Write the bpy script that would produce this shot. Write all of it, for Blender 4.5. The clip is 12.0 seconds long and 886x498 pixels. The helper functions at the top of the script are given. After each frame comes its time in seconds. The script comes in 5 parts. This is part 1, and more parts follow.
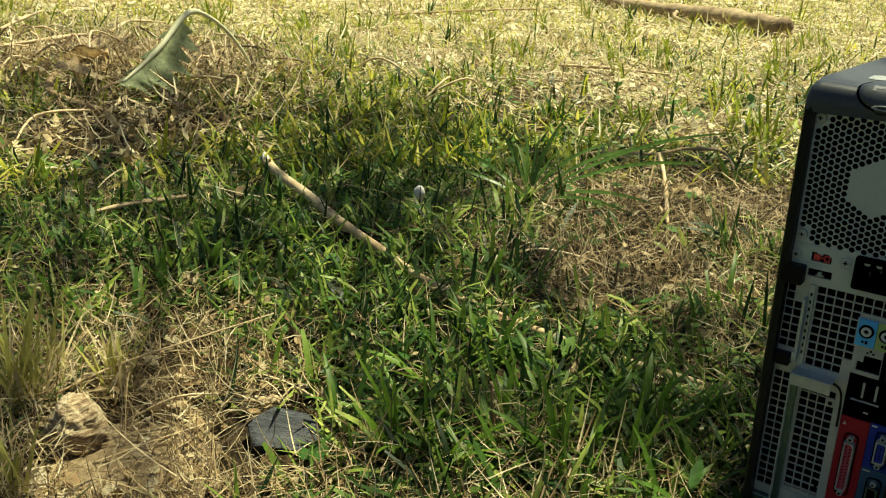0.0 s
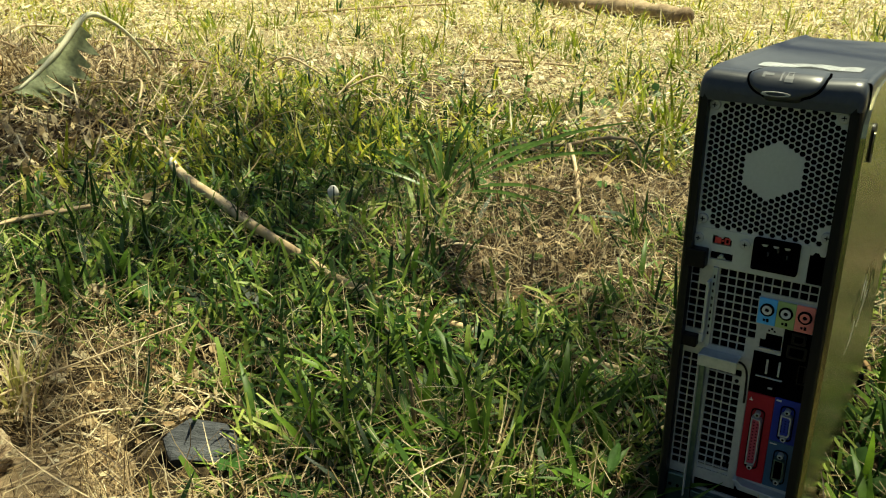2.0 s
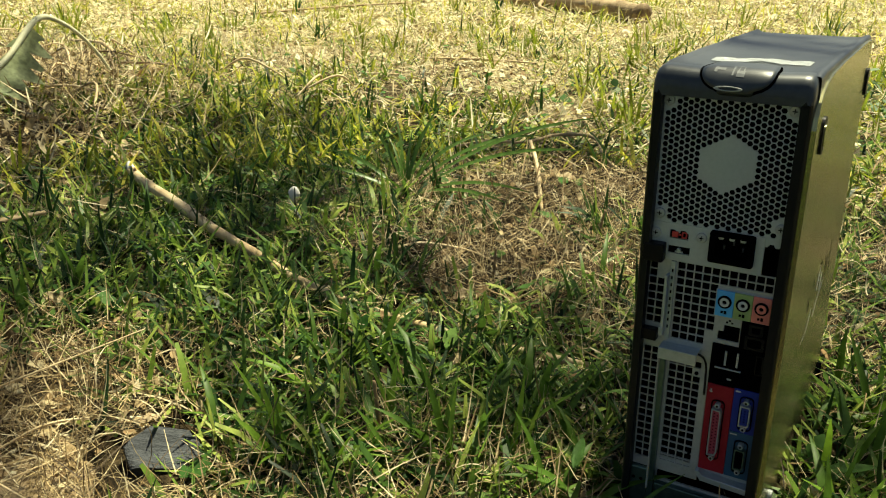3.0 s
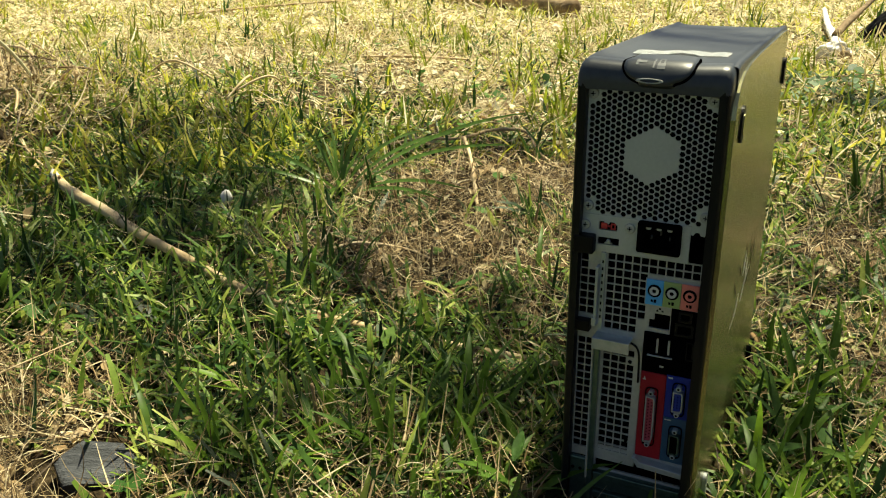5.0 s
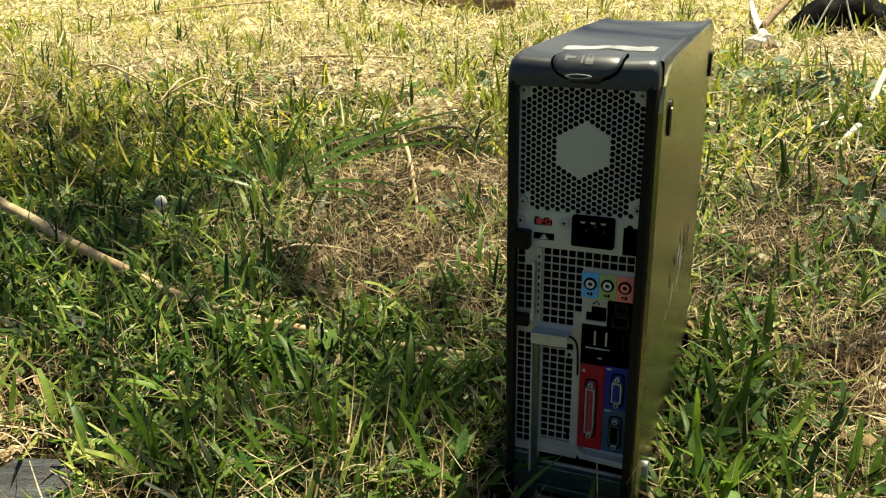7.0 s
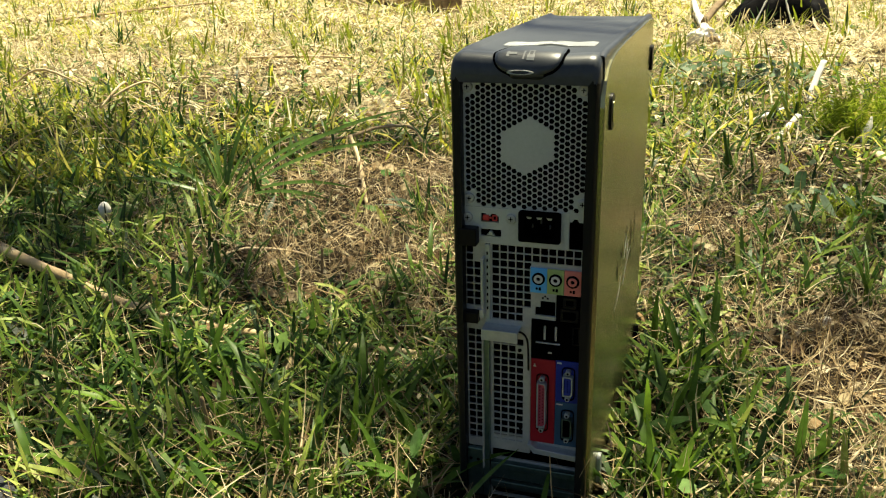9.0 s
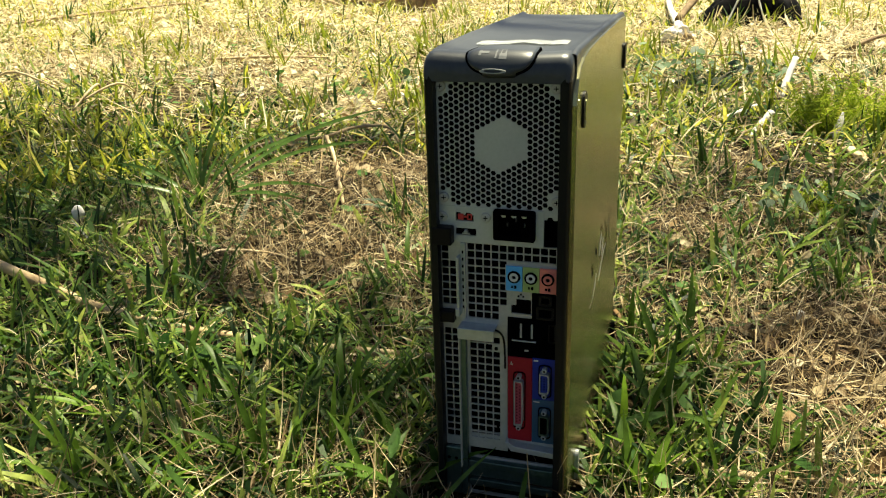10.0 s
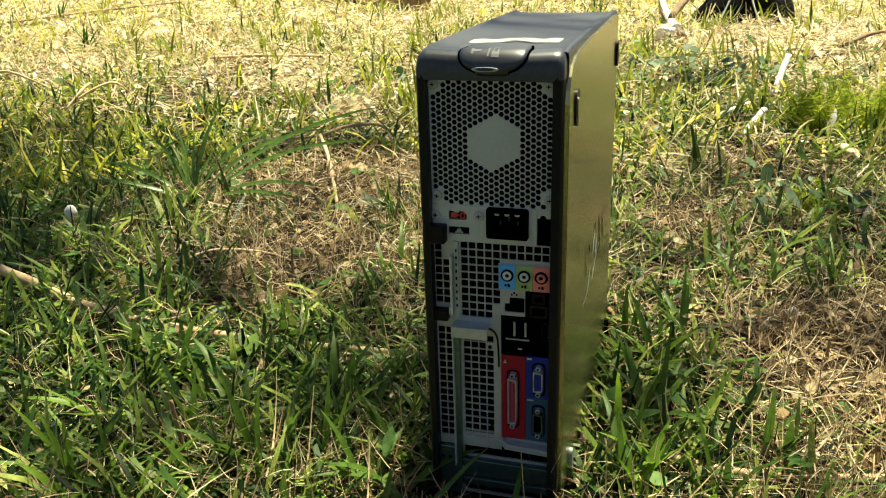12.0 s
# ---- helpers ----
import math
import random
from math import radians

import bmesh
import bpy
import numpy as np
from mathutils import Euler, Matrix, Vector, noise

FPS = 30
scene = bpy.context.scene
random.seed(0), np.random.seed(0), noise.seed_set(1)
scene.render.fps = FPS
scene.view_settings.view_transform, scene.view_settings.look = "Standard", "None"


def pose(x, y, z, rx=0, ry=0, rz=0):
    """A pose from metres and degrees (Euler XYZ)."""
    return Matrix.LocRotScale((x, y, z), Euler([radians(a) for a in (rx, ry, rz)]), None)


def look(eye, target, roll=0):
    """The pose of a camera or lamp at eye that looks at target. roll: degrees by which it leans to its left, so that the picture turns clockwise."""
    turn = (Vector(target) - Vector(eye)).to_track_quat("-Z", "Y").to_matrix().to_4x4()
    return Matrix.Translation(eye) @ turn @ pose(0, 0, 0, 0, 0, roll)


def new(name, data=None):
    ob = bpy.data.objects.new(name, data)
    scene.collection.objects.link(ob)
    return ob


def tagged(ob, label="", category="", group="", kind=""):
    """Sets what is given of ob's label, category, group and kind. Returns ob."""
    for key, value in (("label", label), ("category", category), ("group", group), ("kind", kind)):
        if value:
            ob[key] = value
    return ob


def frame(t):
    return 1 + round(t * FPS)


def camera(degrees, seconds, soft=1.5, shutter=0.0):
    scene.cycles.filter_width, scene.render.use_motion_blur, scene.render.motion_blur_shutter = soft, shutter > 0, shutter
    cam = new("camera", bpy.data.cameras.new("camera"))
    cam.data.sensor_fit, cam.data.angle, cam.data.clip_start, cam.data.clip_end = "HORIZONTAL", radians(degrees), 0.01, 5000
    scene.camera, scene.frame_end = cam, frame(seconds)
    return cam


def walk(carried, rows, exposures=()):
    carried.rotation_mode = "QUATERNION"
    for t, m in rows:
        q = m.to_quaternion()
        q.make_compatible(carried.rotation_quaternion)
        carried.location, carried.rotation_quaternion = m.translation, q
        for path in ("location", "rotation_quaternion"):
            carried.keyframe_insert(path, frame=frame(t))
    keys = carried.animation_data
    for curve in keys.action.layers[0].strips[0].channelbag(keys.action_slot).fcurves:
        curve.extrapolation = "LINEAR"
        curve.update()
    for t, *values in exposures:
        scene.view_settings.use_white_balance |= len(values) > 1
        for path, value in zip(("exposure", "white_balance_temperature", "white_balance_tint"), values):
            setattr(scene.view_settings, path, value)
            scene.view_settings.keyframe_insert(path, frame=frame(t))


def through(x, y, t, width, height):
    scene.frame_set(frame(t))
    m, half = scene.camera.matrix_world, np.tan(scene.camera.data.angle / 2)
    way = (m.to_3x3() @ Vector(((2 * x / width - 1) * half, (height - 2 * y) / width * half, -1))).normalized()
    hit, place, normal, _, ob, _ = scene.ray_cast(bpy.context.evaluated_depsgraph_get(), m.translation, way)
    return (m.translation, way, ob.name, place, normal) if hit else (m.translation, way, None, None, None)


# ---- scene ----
cam = camera(54.3, 12.0, 1.15)
# path: seconds, eye, target, roll
PATH = [
    (0, (0.121, -0.65, 0.484), (-1.038, 0.83, -0.196), 1.3),
    (0.5, (0.122, -0.648, 0.484), (-0.998, 0.862, -0.197), 1.1),
    (1, (0.124, -0.646, 0.484), (-0.957, 0.893, -0.198), 0.9),
    (1.5, (0.125, -0.643, 0.484), (-0.92, 0.919, -0.2), 0.7),
    (2, (0.126, -0.642, 0.484), (-0.885, 0.942, -0.201), 0.5),
    (2.5, (0.127, -0.64, 0.484), (-0.849, 0.965, -0.202), 0.3),
    (3, (0.129, -0.638, 0.484), (-0.814, 0.987, -0.204), 0.1),
    (5, (0.134, -0.633, 0.484), (-0.687, 1.054, -0.21), -0.5),
    (5.5, (0.135, -0.632, 0.484), (-0.657, 1.068, -0.211), -0.6),
    (6, (0.136, -0.631, 0.484), (-0.627, 1.082, -0.213), -0.8),
    (6.5, (0.138, -0.63, 0.484), (-0.594, 1.095, -0.214), -0.9),
    (7, (0.139, -0.629, 0.484), (-0.564, 1.108, -0.215), -1.0),
    (9, (0.143, -0.625, 0.483), (-0.46, 1.147, -0.221), -1.5),
    (9.5, (0.145, -0.625, 0.484), (-0.435, 1.154, -0.223), -1.6),
    (10, (0.146, -0.624, 0.483), (-0.411, 1.162, -0.224), -1.7),
    (10.5, (0.147, -0.623, 0.483), (-0.392, 1.168, -0.225), -1.7),
    (11, (0.147, -0.623, 0.483), (-0.383, 1.171, -0.227), -1.8),
    (11.5, (0.147, -0.623, 0.483), (-0.388, 1.168, -0.228), -1.8),
    (12, (0.147, -0.623, 0.483), (-0.398, 1.165, -0.228), -1.8),
]
walk(cam, [(t, look(eye, target, roll)) for t, eye, target, roll in PATH],
     exposures=[(0, 0.92, 6800, 0), (3, 1.08, 6850, 3), (6, 1.12, 6900, 8), (9, 1.3, 6900, 9), (12, 1.42, 6850, 8)])

# ---- light ----
SUN_AZ = Vector((0.2, 0.98, 0.0)).normalized()
SUN_EL = radians(66)
w = bpy.data.worlds.new("sky")
scene.world = w
w.use_nodes = True
nt = w.node_tree
sky = nt.nodes.new("ShaderNodeTexSky")
sky.sky_type = "NISHITA"
sky.sun_disc = False
sky.sun_elevation = SUN_EL
sky.sun_rotation = math.atan2(SUN_AZ.x, SUN_AZ.y)
sky.air_density, sky.dust_density, sky.ozone_density = 0.9, 2.0, 0.9
nt.links.new(sky.outputs[0], nt.nodes["Background"].inputs[0])
nt.nodes["Background"].inputs[1].default_value = 0.037
sun = new("sun", bpy.data.lights.new("sun", "SUN"))
sun.data.energy, sun.data.angle, sun.data.color = 5.0, radians(0.6), (0.98, 0.93, 0.7)
to_sun = Vector((SUN_AZ.x * math.cos(SUN_EL), SUN_AZ.y * math.cos(SUN_EL), math.sin(SUN_EL)))
sun.matrix_world = look(to_sun * 30, (0, 0, 0))

# ---- materials ----
def material(name):
    m = bpy.data.materials.new(name)
    m.use_nodes = True
    t = m.node_tree
    return m, t, t.nodes["Principled BSDF"]


def node(t, kind, **inputs):
    n = t.nodes.new(kind)
    for k, v in inputs.items():
        n.inputs[k].default_value = v
    return n


def ramp(t, source, stops):
    r = t.nodes.new("ShaderNodeValToRGB")
    while len(r.color_ramp.elements) < len(stops):
        r.color_ramp.elements.new(0.5)
    for e, (p, c) in zip(r.color_ramp.elements, stops):
        e.position, e.color = p, (*c, 1)
    t.links.new(source, r.inputs[0])
    return r


def surface(name, colors, rough=0.6, metal=0.0, scale=40.0, bump=0.2, stretch=(1, 1, 1), spec=0.5, distance=0.002, coarse=6.0):
    """A worn surface: two scales of noise between the colours given, with fine relief."""
    m, t, b = material(name)
    co = t.nodes.new("ShaderNodeTexCoord")
    mp = node(t, "ShaderNodeMapping", Scale=stretch)
    t.links.new(co.outputs["Object"], mp.inputs[0])
    fine = node(t, "ShaderNodeTexNoise", Scale=scale, Detail=6.0, Roughness=0.65)
    wide = node(t, "ShaderNodeTexNoise", Scale=coarse, Detail=3.0)
    t.links.new(mp.outputs[0], fine.inputs[0])
    t.links.new(mp.outputs[0], wide.inputs[0])
    mix = t.nodes.new("ShaderNodeMath")
    mix.operation = "MULTIPLY_ADD"
    mix.inputs[1].default_value = 0.6
    t.links.new(fine.outputs[0], mix.inputs[0])
    half = t.nodes.new("ShaderNodeMath")
    half.operation = "MULTIPLY"
    half.inputs[1].default_value = 0.4
    t.links.new(wide.outputs[0], half.inputs[0])
    t.links.new(half.outputs[0], mix.inputs[2])
    n = len(colors)
    r = ramp(t, mix.outputs[0], [(0.32 + 0.36 * i / max(1, n - 1), c) for i, c in enumerate(colors)])
    t.links.new(r.outputs[0], b.inputs["Base Color"])
    b.inputs["Roughness"].default_value, b.inputs["Metallic"].default_value = rough, metal
    b.inputs["Specular IOR Level"].default_value = spec
    bp = node(t, "ShaderNodeBump", Strength=bump, Distance=distance)
    t.links.new(fine.outputs[0], bp.inputs["Height"])
    t.links.new(bp.outputs[0], b.inputs["Normal"])
    return m


def leafy(name, colors, through=0.35, rough=0.45, spec=0.24):
    """Leaves or straw: a colour for each blade, some light passing through."""
    m, t, b = material(name)
    geo = t.nodes.new("ShaderNodeNewGeometry")
    n = len(colors)
    r = ramp(t, geo.outputs["Random Per Island"], [(i / max(1, n - 1), c) for i, c in enumerate(colors)])
    co = t.nodes.new("ShaderNodeTexCoord")
    ns = node(t, "ShaderNodeTexNoise", Scale=90.0, Detail=3.0)
    t.links.new(co.outputs["Object"], ns.inputs[0])
    hs = t.nodes.new("ShaderNodeHueSaturation")
    mr = node(t, "ShaderNodeMapRange")
    mr.inputs[1].default_value, mr.inputs[2].default_value = 0.3, 0.7
    mr.inputs[3].default_value, mr.inputs[4].default_value = 0.7, 1.3
    t.links.new(ns.outputs[0], mr.inputs[0])
    t.links.new(mr.outputs[0], hs.inputs["Value"])
    t.links.new(r.outputs[0], hs.inputs["Color"])
    t.links.new(hs.outputs[0], b.inputs["Base Color"])
    b.inputs["Roughness"].default_value, b.inputs["Specular IOR Level"].default_value = rough, spec
    tr = t.nodes.new("ShaderNodeBsdfTranslucent")
    t.links.new(hs.outputs[0], tr.inputs[0])
    ms = node(t, "ShaderNodeMixShader", Fac=through)
    t.links.new(b.outputs[0], ms.inputs[1])
    t.links.new(tr.outputs[0], ms.inputs[2])
    t.links.new(ms.outputs[0], t.nodes["Material Output"].inputs[0])
    return m


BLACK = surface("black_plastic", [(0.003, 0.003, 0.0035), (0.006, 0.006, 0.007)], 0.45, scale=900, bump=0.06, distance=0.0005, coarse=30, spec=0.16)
# same black plastic, paler: the sky's sheen on upward faces is in the colour
TOPBLACK = surface("lightened_black_plastic", [(0.026, 0.032, 0.037), (0.05, 0.058, 0.064)], 0.4, scale=160, bump=0.1, distance=0.0005, coarse=18, spec=0.5)
# near-black without gloss: shade painted into holes and recesses, also black plastic and marks
DARK = surface("shade_and_black_parts", [(0.001, 0.001, 0.0012), (0.002, 0.002, 0.0024)], 0.9, scale=60, bump=0.0, spec=0.0)
ZINC = surface("zinc_plated_steel", [(0.36, 0.385, 0.375), (0.5, 0.525, 0.51)], 0.45, 0.3, scale=300, bump=0.08, distance=0.0004, coarse=30)
DULLSTEEL = surface("dull_teal_steel", [(0.07, 0.13, 0.12), (0.15, 0.23, 0.215)], 0.32, 0.8, scale=200, bump=0.08, distance=0.0004, coarse=40)
STEEL = surface("bright_steel", [(0.34, 0.4, 0.43), (0.52, 0.58, 0.61)], 0.32, 0.5, scale=200, bump=0.08, distance=0.0004, coarse=40)
PLATE = surface("grey_power_supply_plate", [(0.43, 0.48, 0.49), (0.52, 0.57, 0.58)], 0.45, 0.35, scale=350, bump=0.05, distance=0.0003, coarse=20)
# silver paint with the reflected grass put into its base colour
PANEL = surface("grass_tinted_silver", [(0.35, 0.345, 0.19), (0.37, 0.365, 0.205)], 0.25, 0.92, scale=250, bump=0.0, coarse=5)
PAPER = surface("torn_paper_label", [(0.45, 0.49, 0.5), (0.82, 0.85, 0.86)], 0.7, scale=120, bump=0.3, distance=0.001)
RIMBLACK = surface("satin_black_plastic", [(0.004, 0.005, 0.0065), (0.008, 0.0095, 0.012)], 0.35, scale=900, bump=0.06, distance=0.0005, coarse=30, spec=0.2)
BLUE = surface("light_blue_plastic", [(0.07, 0.4, 0.8), (0.09, 0.46, 0.88)], 0.5, scale=300, bump=0.03)
GREEN = surface("lime_green_plastic", [(0.3, 0.42, 0.14), (0.35, 0.47, 0.17)], 0.5, scale=300, bump=0.03)
PINK = surface("salmon_pink_plastic", [(0.74, 0.2, 0.16), (0.82, 0.25, 0.2)], 0.5, scale=300, bump=0.03)
RED = surface("burgundy_plastic", [(0.26, 0.007, 0.018), (0.33, 0.012, 0.025)], 0.45, scale=300, bump=0.03, spec=0.25)
PINKCORE = surface("pink_connector", [(0.3, 0.03, 0.06), (0.38, 0.045, 0.085)], 0.5, scale=300, bump=0.03)
DEEPBLUE = surface("deep_blue_plastic", [(0.008, 0.025, 0.23), (0.014, 0.035, 0.3)], 0.45, scale=300, bump=0.03, spec=0.25)
TEAL = surface("dark_teal_plastic", [(0.01, 0.06, 0.14), (0.015, 0.08, 0.18)], 0.45, scale=300, bump=0.03)
GOLDGREY = surface("pale_ring", [(0.55, 0.58, 0.55), (0.65, 0.66, 0.62)], 0.4, scale=300, bump=0.0)
SWITCHRED = surface("red_switch", [(0.5, 0.03, 0.03), (0.6, 0.05, 0.05)], 0.5, scale=300, bump=0.0)
KNOBMARK = surface("worn_grey_print", [(0.12, 0.13, 0.13), (0.22, 0.23, 0.23)], 0.5, scale=300, bump=0.0)
SCRATCH = surface("bare_scratch", [(0.9, 0.9, 0.88), (0.97, 0.97, 0.95)], 0.4, 0.6, scale=300, bump=0.0)

# shade in the gaps between blades is put into the near-black soil tones
SOIL = surface("shaded_soil_with_thatch", [(0.006, 0.004, 0.0025), (0.018, 0.013, 0.007), (0.06, 0.043, 0.022), (0.2, 0.15, 0.08)], 0.95, scale=70, bump=0.9, distance=0.012, coarse=5, spec=0.1)
# tones per blade spread wide to add sun and shade contrast within the lawn
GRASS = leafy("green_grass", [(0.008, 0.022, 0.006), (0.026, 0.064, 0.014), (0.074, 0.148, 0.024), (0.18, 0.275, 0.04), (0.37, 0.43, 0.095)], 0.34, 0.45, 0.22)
# lit copy of the lawn grass: the far sun's glow is put into its colour
SUNGRASS = leafy("sun_tinted_grass", [(0.05, 0.085, 0.012), (0.14, 0.19, 0.02), (0.32, 0.35, 0.03), (0.48, 0.46, 0.06), (0.64, 0.57, 0.14)], 0.5)
# sunlit tips of the near tufts are put into these two brighter greens
BRIGHTGRASS = leafy("bright_broad_blades", [(0.07, 0.16, 0.015), (0.2, 0.33, 0.03), (0.42, 0.5, 0.055)], 0.42, 0.45, 0.3)
TUFTGRASS = leafy("bright_grass_blades", [(0.028, 0.072, 0.012), (0.08, 0.155, 0.022), (0.23, 0.31, 0.04), (0.46, 0.5, 0.075)], 0.4, 0.45, 0.24)
GOLD = leafy("golden_dry_grass", [(0.36, 0.37, 0.07), (0.55, 0.5, 0.17), (0.74, 0.69, 0.4)], 0.5, 0.6, 0.2)
BLEACHED = leafy("bleached_dry_grass", [(0.36, 0.28, 0.14), (0.57, 0.48, 0.28), (0.78, 0.71, 0.5)], 0.3, 0.6, 0.2)
BROAD = leafy("broad_weed_leaves", [(0.04, 0.11, 0.022), (0.07, 0.16, 0.035), (0.1, 0.2, 0.05), (0.13, 0.23, 0.04)], 0.35, 0.5, 0.12)
SILVERY = leafy("silvery_weed_leaves", [(0.03, 0.07, 0.025), (0.07, 0.13, 0.055), (0.13, 0.2, 0.1), (0.26, 0.34, 0.22)], 0.25, 0.5, 0.16)
STRAW = leafy("dry_straw", [(0.035, 0.021, 0.01), (0.13, 0.086, 0.037), (0.31, 0.215, 0.1), (0.52, 0.405, 0.215), (0.72, 0.62, 0.41)], 0.22, 0.6, 0.25)
LITTER = leafy("leaf_litter", [(0.1, 0.06, 0.03), (0.24, 0.15, 0.07), (0.4, 0.29, 0.15), (0.5, 0.41, 0.24), (0.58, 0.52, 0.36)], 0.1, 0.75, 0.2)
LITTER_DARK = leafy("brown_litter", [(0.1, 0.07, 0.032), (0.26, 0.19, 0.09), (0.42, 0.33, 0.17), (0.6, 0.5, 0.31)], 0.1, 0.75, 0.2)
PALELITTER = leafy("pale_litter", [(0.24, 0.18, 0.075), (0.42, 0.35, 0.16), (0.57, 0.5, 0.26), (0.69, 0.63, 0.38), (0.84, 0.8, 0.6)], 0.12, 0.75, 0.2)
FERN = leafy("feathery_green", [(0.15, 0.25, 0.015), (0.32, 0.42, 0.03), (0.52, 0.56, 0.08)], 0.55)
DEADLEAF = surface("dry_brown_leaf", [(0.3, 0.2, 0.11), (0.52, 0.41, 0.25), (0.68, 0.57, 0.38)], 0.8, scale=60, bump=0.5, distance=0.003)
WILTED = leafy("wilted_green_leaf", [(0.3, 0.35, 0.17), (0.4, 0.45, 0.26)], 0.5, 0.6)
PALESTICK = surface("peeled_pale_wood", [(0.36, 0.24, 0.115), (0.56, 0.42, 0.23), (0.72, 0.6, 0.39)], 0.65, scale=30, bump=0.4, distance=0.002, coarse=8)
STALK = surface("pale_green_stalk", [(0.5, 0.48, 0.28), (0.68, 0.66, 0.45)], 0.6, scale=40, bump=0.3, distance=0.002, coarse=10)
WHITEWOOD = surface("sun_bleached_wood", [(0.66, 0.62, 0.54), (0.87, 0.85, 0.79)], 0.75, scale=25, bump=0.5, distance=0.004)
LOGBARK = surface("pale_brown_bark", [(0.16, 0.11, 0.055), (0.36, 0.26, 0.14), (0.52, 0.4, 0.24)], 0.9, scale=22, bump=0.9, distance=0.01)
BARK = surface("brown_bark", [(0.1, 0.065, 0.035), (0.25, 0.17, 0.09), (0.4, 0.3, 0.17)], 0.9, scale=22, bump=0.9, distance=0.01, stretch=(1, 1, 1))
ROT = surface("rotten_wood", [(0.05, 0.028, 0.014), (0.3, 0.2, 0.105), (0.58, 0.47, 0.29), (0.76, 0.67, 0.48)], 0.85, scale=120, bump=1.0, distance=0.006, stretch=(2.2, 0.6, 3.4), coarse=40)
SAND = surface("sandy_soil", [(0.13, 0.09, 0.05), (0.27, 0.2, 0.115), (0.38, 0.29, 0.18)], 0.95, scale=60, bump=1.0, distance=0.006, coarse=20, spec=0.1)
SLATE = surface("grey_slate", [(0.014, 0.016, 0.019), (0.04, 0.044, 0.05), (0.095, 0.1, 0.108)], 0.75, scale=55, bump=1.0, distance=0.005, stretch=(1, 5, 1))
PEBBLE = surface("pale_stone", [(0.62, 0.59, 0.52), (0.84, 0.82, 0.76)], 0.7, scale=80, bump=0.3)
BAG = surface("black_plastic_sheet", [(0.002, 0.002, 0.0022), (0.005, 0.005, 0.0055)], 0.7, spec=0.04, scale=20, bump=0.5, distance=0.01)
TREELEAF = leafy("tree_leaves", [(0.04, 0.09, 0.015), (0.08, 0.15, 0.03)], 0.3)

def thatch(m):
    """Farther out the bare soil gives way to a pale mat of dry thatch, lightened further for the sun there."""
    t = m.node_tree
    b = t.nodes["Principled BSDF"]
    earth = b.inputs["Base Color"].links[0].from_socket
    fac = earth.node.inputs[0].links[0].from_socket
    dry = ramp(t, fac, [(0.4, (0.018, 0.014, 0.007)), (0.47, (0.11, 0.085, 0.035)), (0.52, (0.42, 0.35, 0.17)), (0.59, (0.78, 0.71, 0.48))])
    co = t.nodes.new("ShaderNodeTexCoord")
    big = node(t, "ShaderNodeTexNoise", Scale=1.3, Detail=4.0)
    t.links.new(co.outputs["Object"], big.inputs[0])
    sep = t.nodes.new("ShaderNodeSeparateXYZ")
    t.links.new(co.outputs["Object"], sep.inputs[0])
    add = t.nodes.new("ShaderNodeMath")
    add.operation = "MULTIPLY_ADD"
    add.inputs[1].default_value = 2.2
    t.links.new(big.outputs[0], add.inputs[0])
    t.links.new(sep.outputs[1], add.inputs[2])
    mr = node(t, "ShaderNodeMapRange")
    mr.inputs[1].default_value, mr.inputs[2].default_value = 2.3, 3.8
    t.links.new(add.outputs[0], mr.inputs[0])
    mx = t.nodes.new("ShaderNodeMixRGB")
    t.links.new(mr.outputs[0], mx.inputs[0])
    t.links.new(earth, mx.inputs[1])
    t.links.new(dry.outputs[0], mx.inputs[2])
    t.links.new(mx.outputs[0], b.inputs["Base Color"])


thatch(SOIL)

# ---- building blocks ----
def part(name, bm, mat, parent=None, label=""):
    me = bpy.data.meshes.new(name)
    bm.to_mesh(me)
    bm.free()
    me.materials.append(mat)
    ob = new(name, me)
    if parent:
        ob.parent = parent
    if label:
        ob["label"] = label
    return ob


def thing(name, at, label, category, group="", kind=""):
    ob = new(name)
    ob.location = at
    ob.empty_display_size = 0.02
    return tagged(ob, label, category, group, kind)


def box(x0, x1, y0, y1, z0, z1, bevel=0.0, seg=2):
    bm = bmesh.new()
    bmesh.ops.create_cube(bm, size=1)
    bm.transform(Matrix.Translation(((x0 + x1) / 2, (y0 + y1) / 2, (z0 + z1) / 2)) @ Matrix.Diagonal((x1 - x0, y1 - y0, z1 - z0, 1)))
    if bevel:
        bmesh.ops.bevel(bm, geom=bm.edges[:], offset=bevel, segments=seg, affect="EDGES", profile=0.5)
        for f in bm.faces:
            f.smooth = False
    return bm


def merge(*bms):
    out = bmesh.new()
    for b in bms:
        me = bpy.data.meshes.new("tmp")
        b.to_mesh(me)
        b.free()
        out.from_mesh(me)
        bpy.data.meshes.remove(me)
    return out


def prism(outline, y0, y1, bevel=0.0):
    """An outline in x and z, pushed from y0 (towards the rear side's viewer) to y1."""
    bm = bmesh.new()
    front = [bm.verts.new((x, y0, z)) for x, z in outline]
    back = [bm.verts.new((x, y1, z)) for x, z in outline]
    bm.faces.new(front)
    bm.faces.new(back[::-1])
    n = len(outline)
    for i in range(n):
        bm.faces.new((front[i], back[i], back[(i + 1) % n], front[(i + 1) % n]))
    bmesh.ops.recalc_face_normals(bm, faces=bm.faces[:])
    if bevel:
        es = [e for e in bm.edges if abs(e.verts[0].co.y - y0) < 1e-7 and abs(e.verts[1].co.y - y0) < 1e-7]
        bmesh.ops.bevel(bm, geom=es, offset=bevel, segments=2, affect="EDGES", profile=0.5)
    return bm


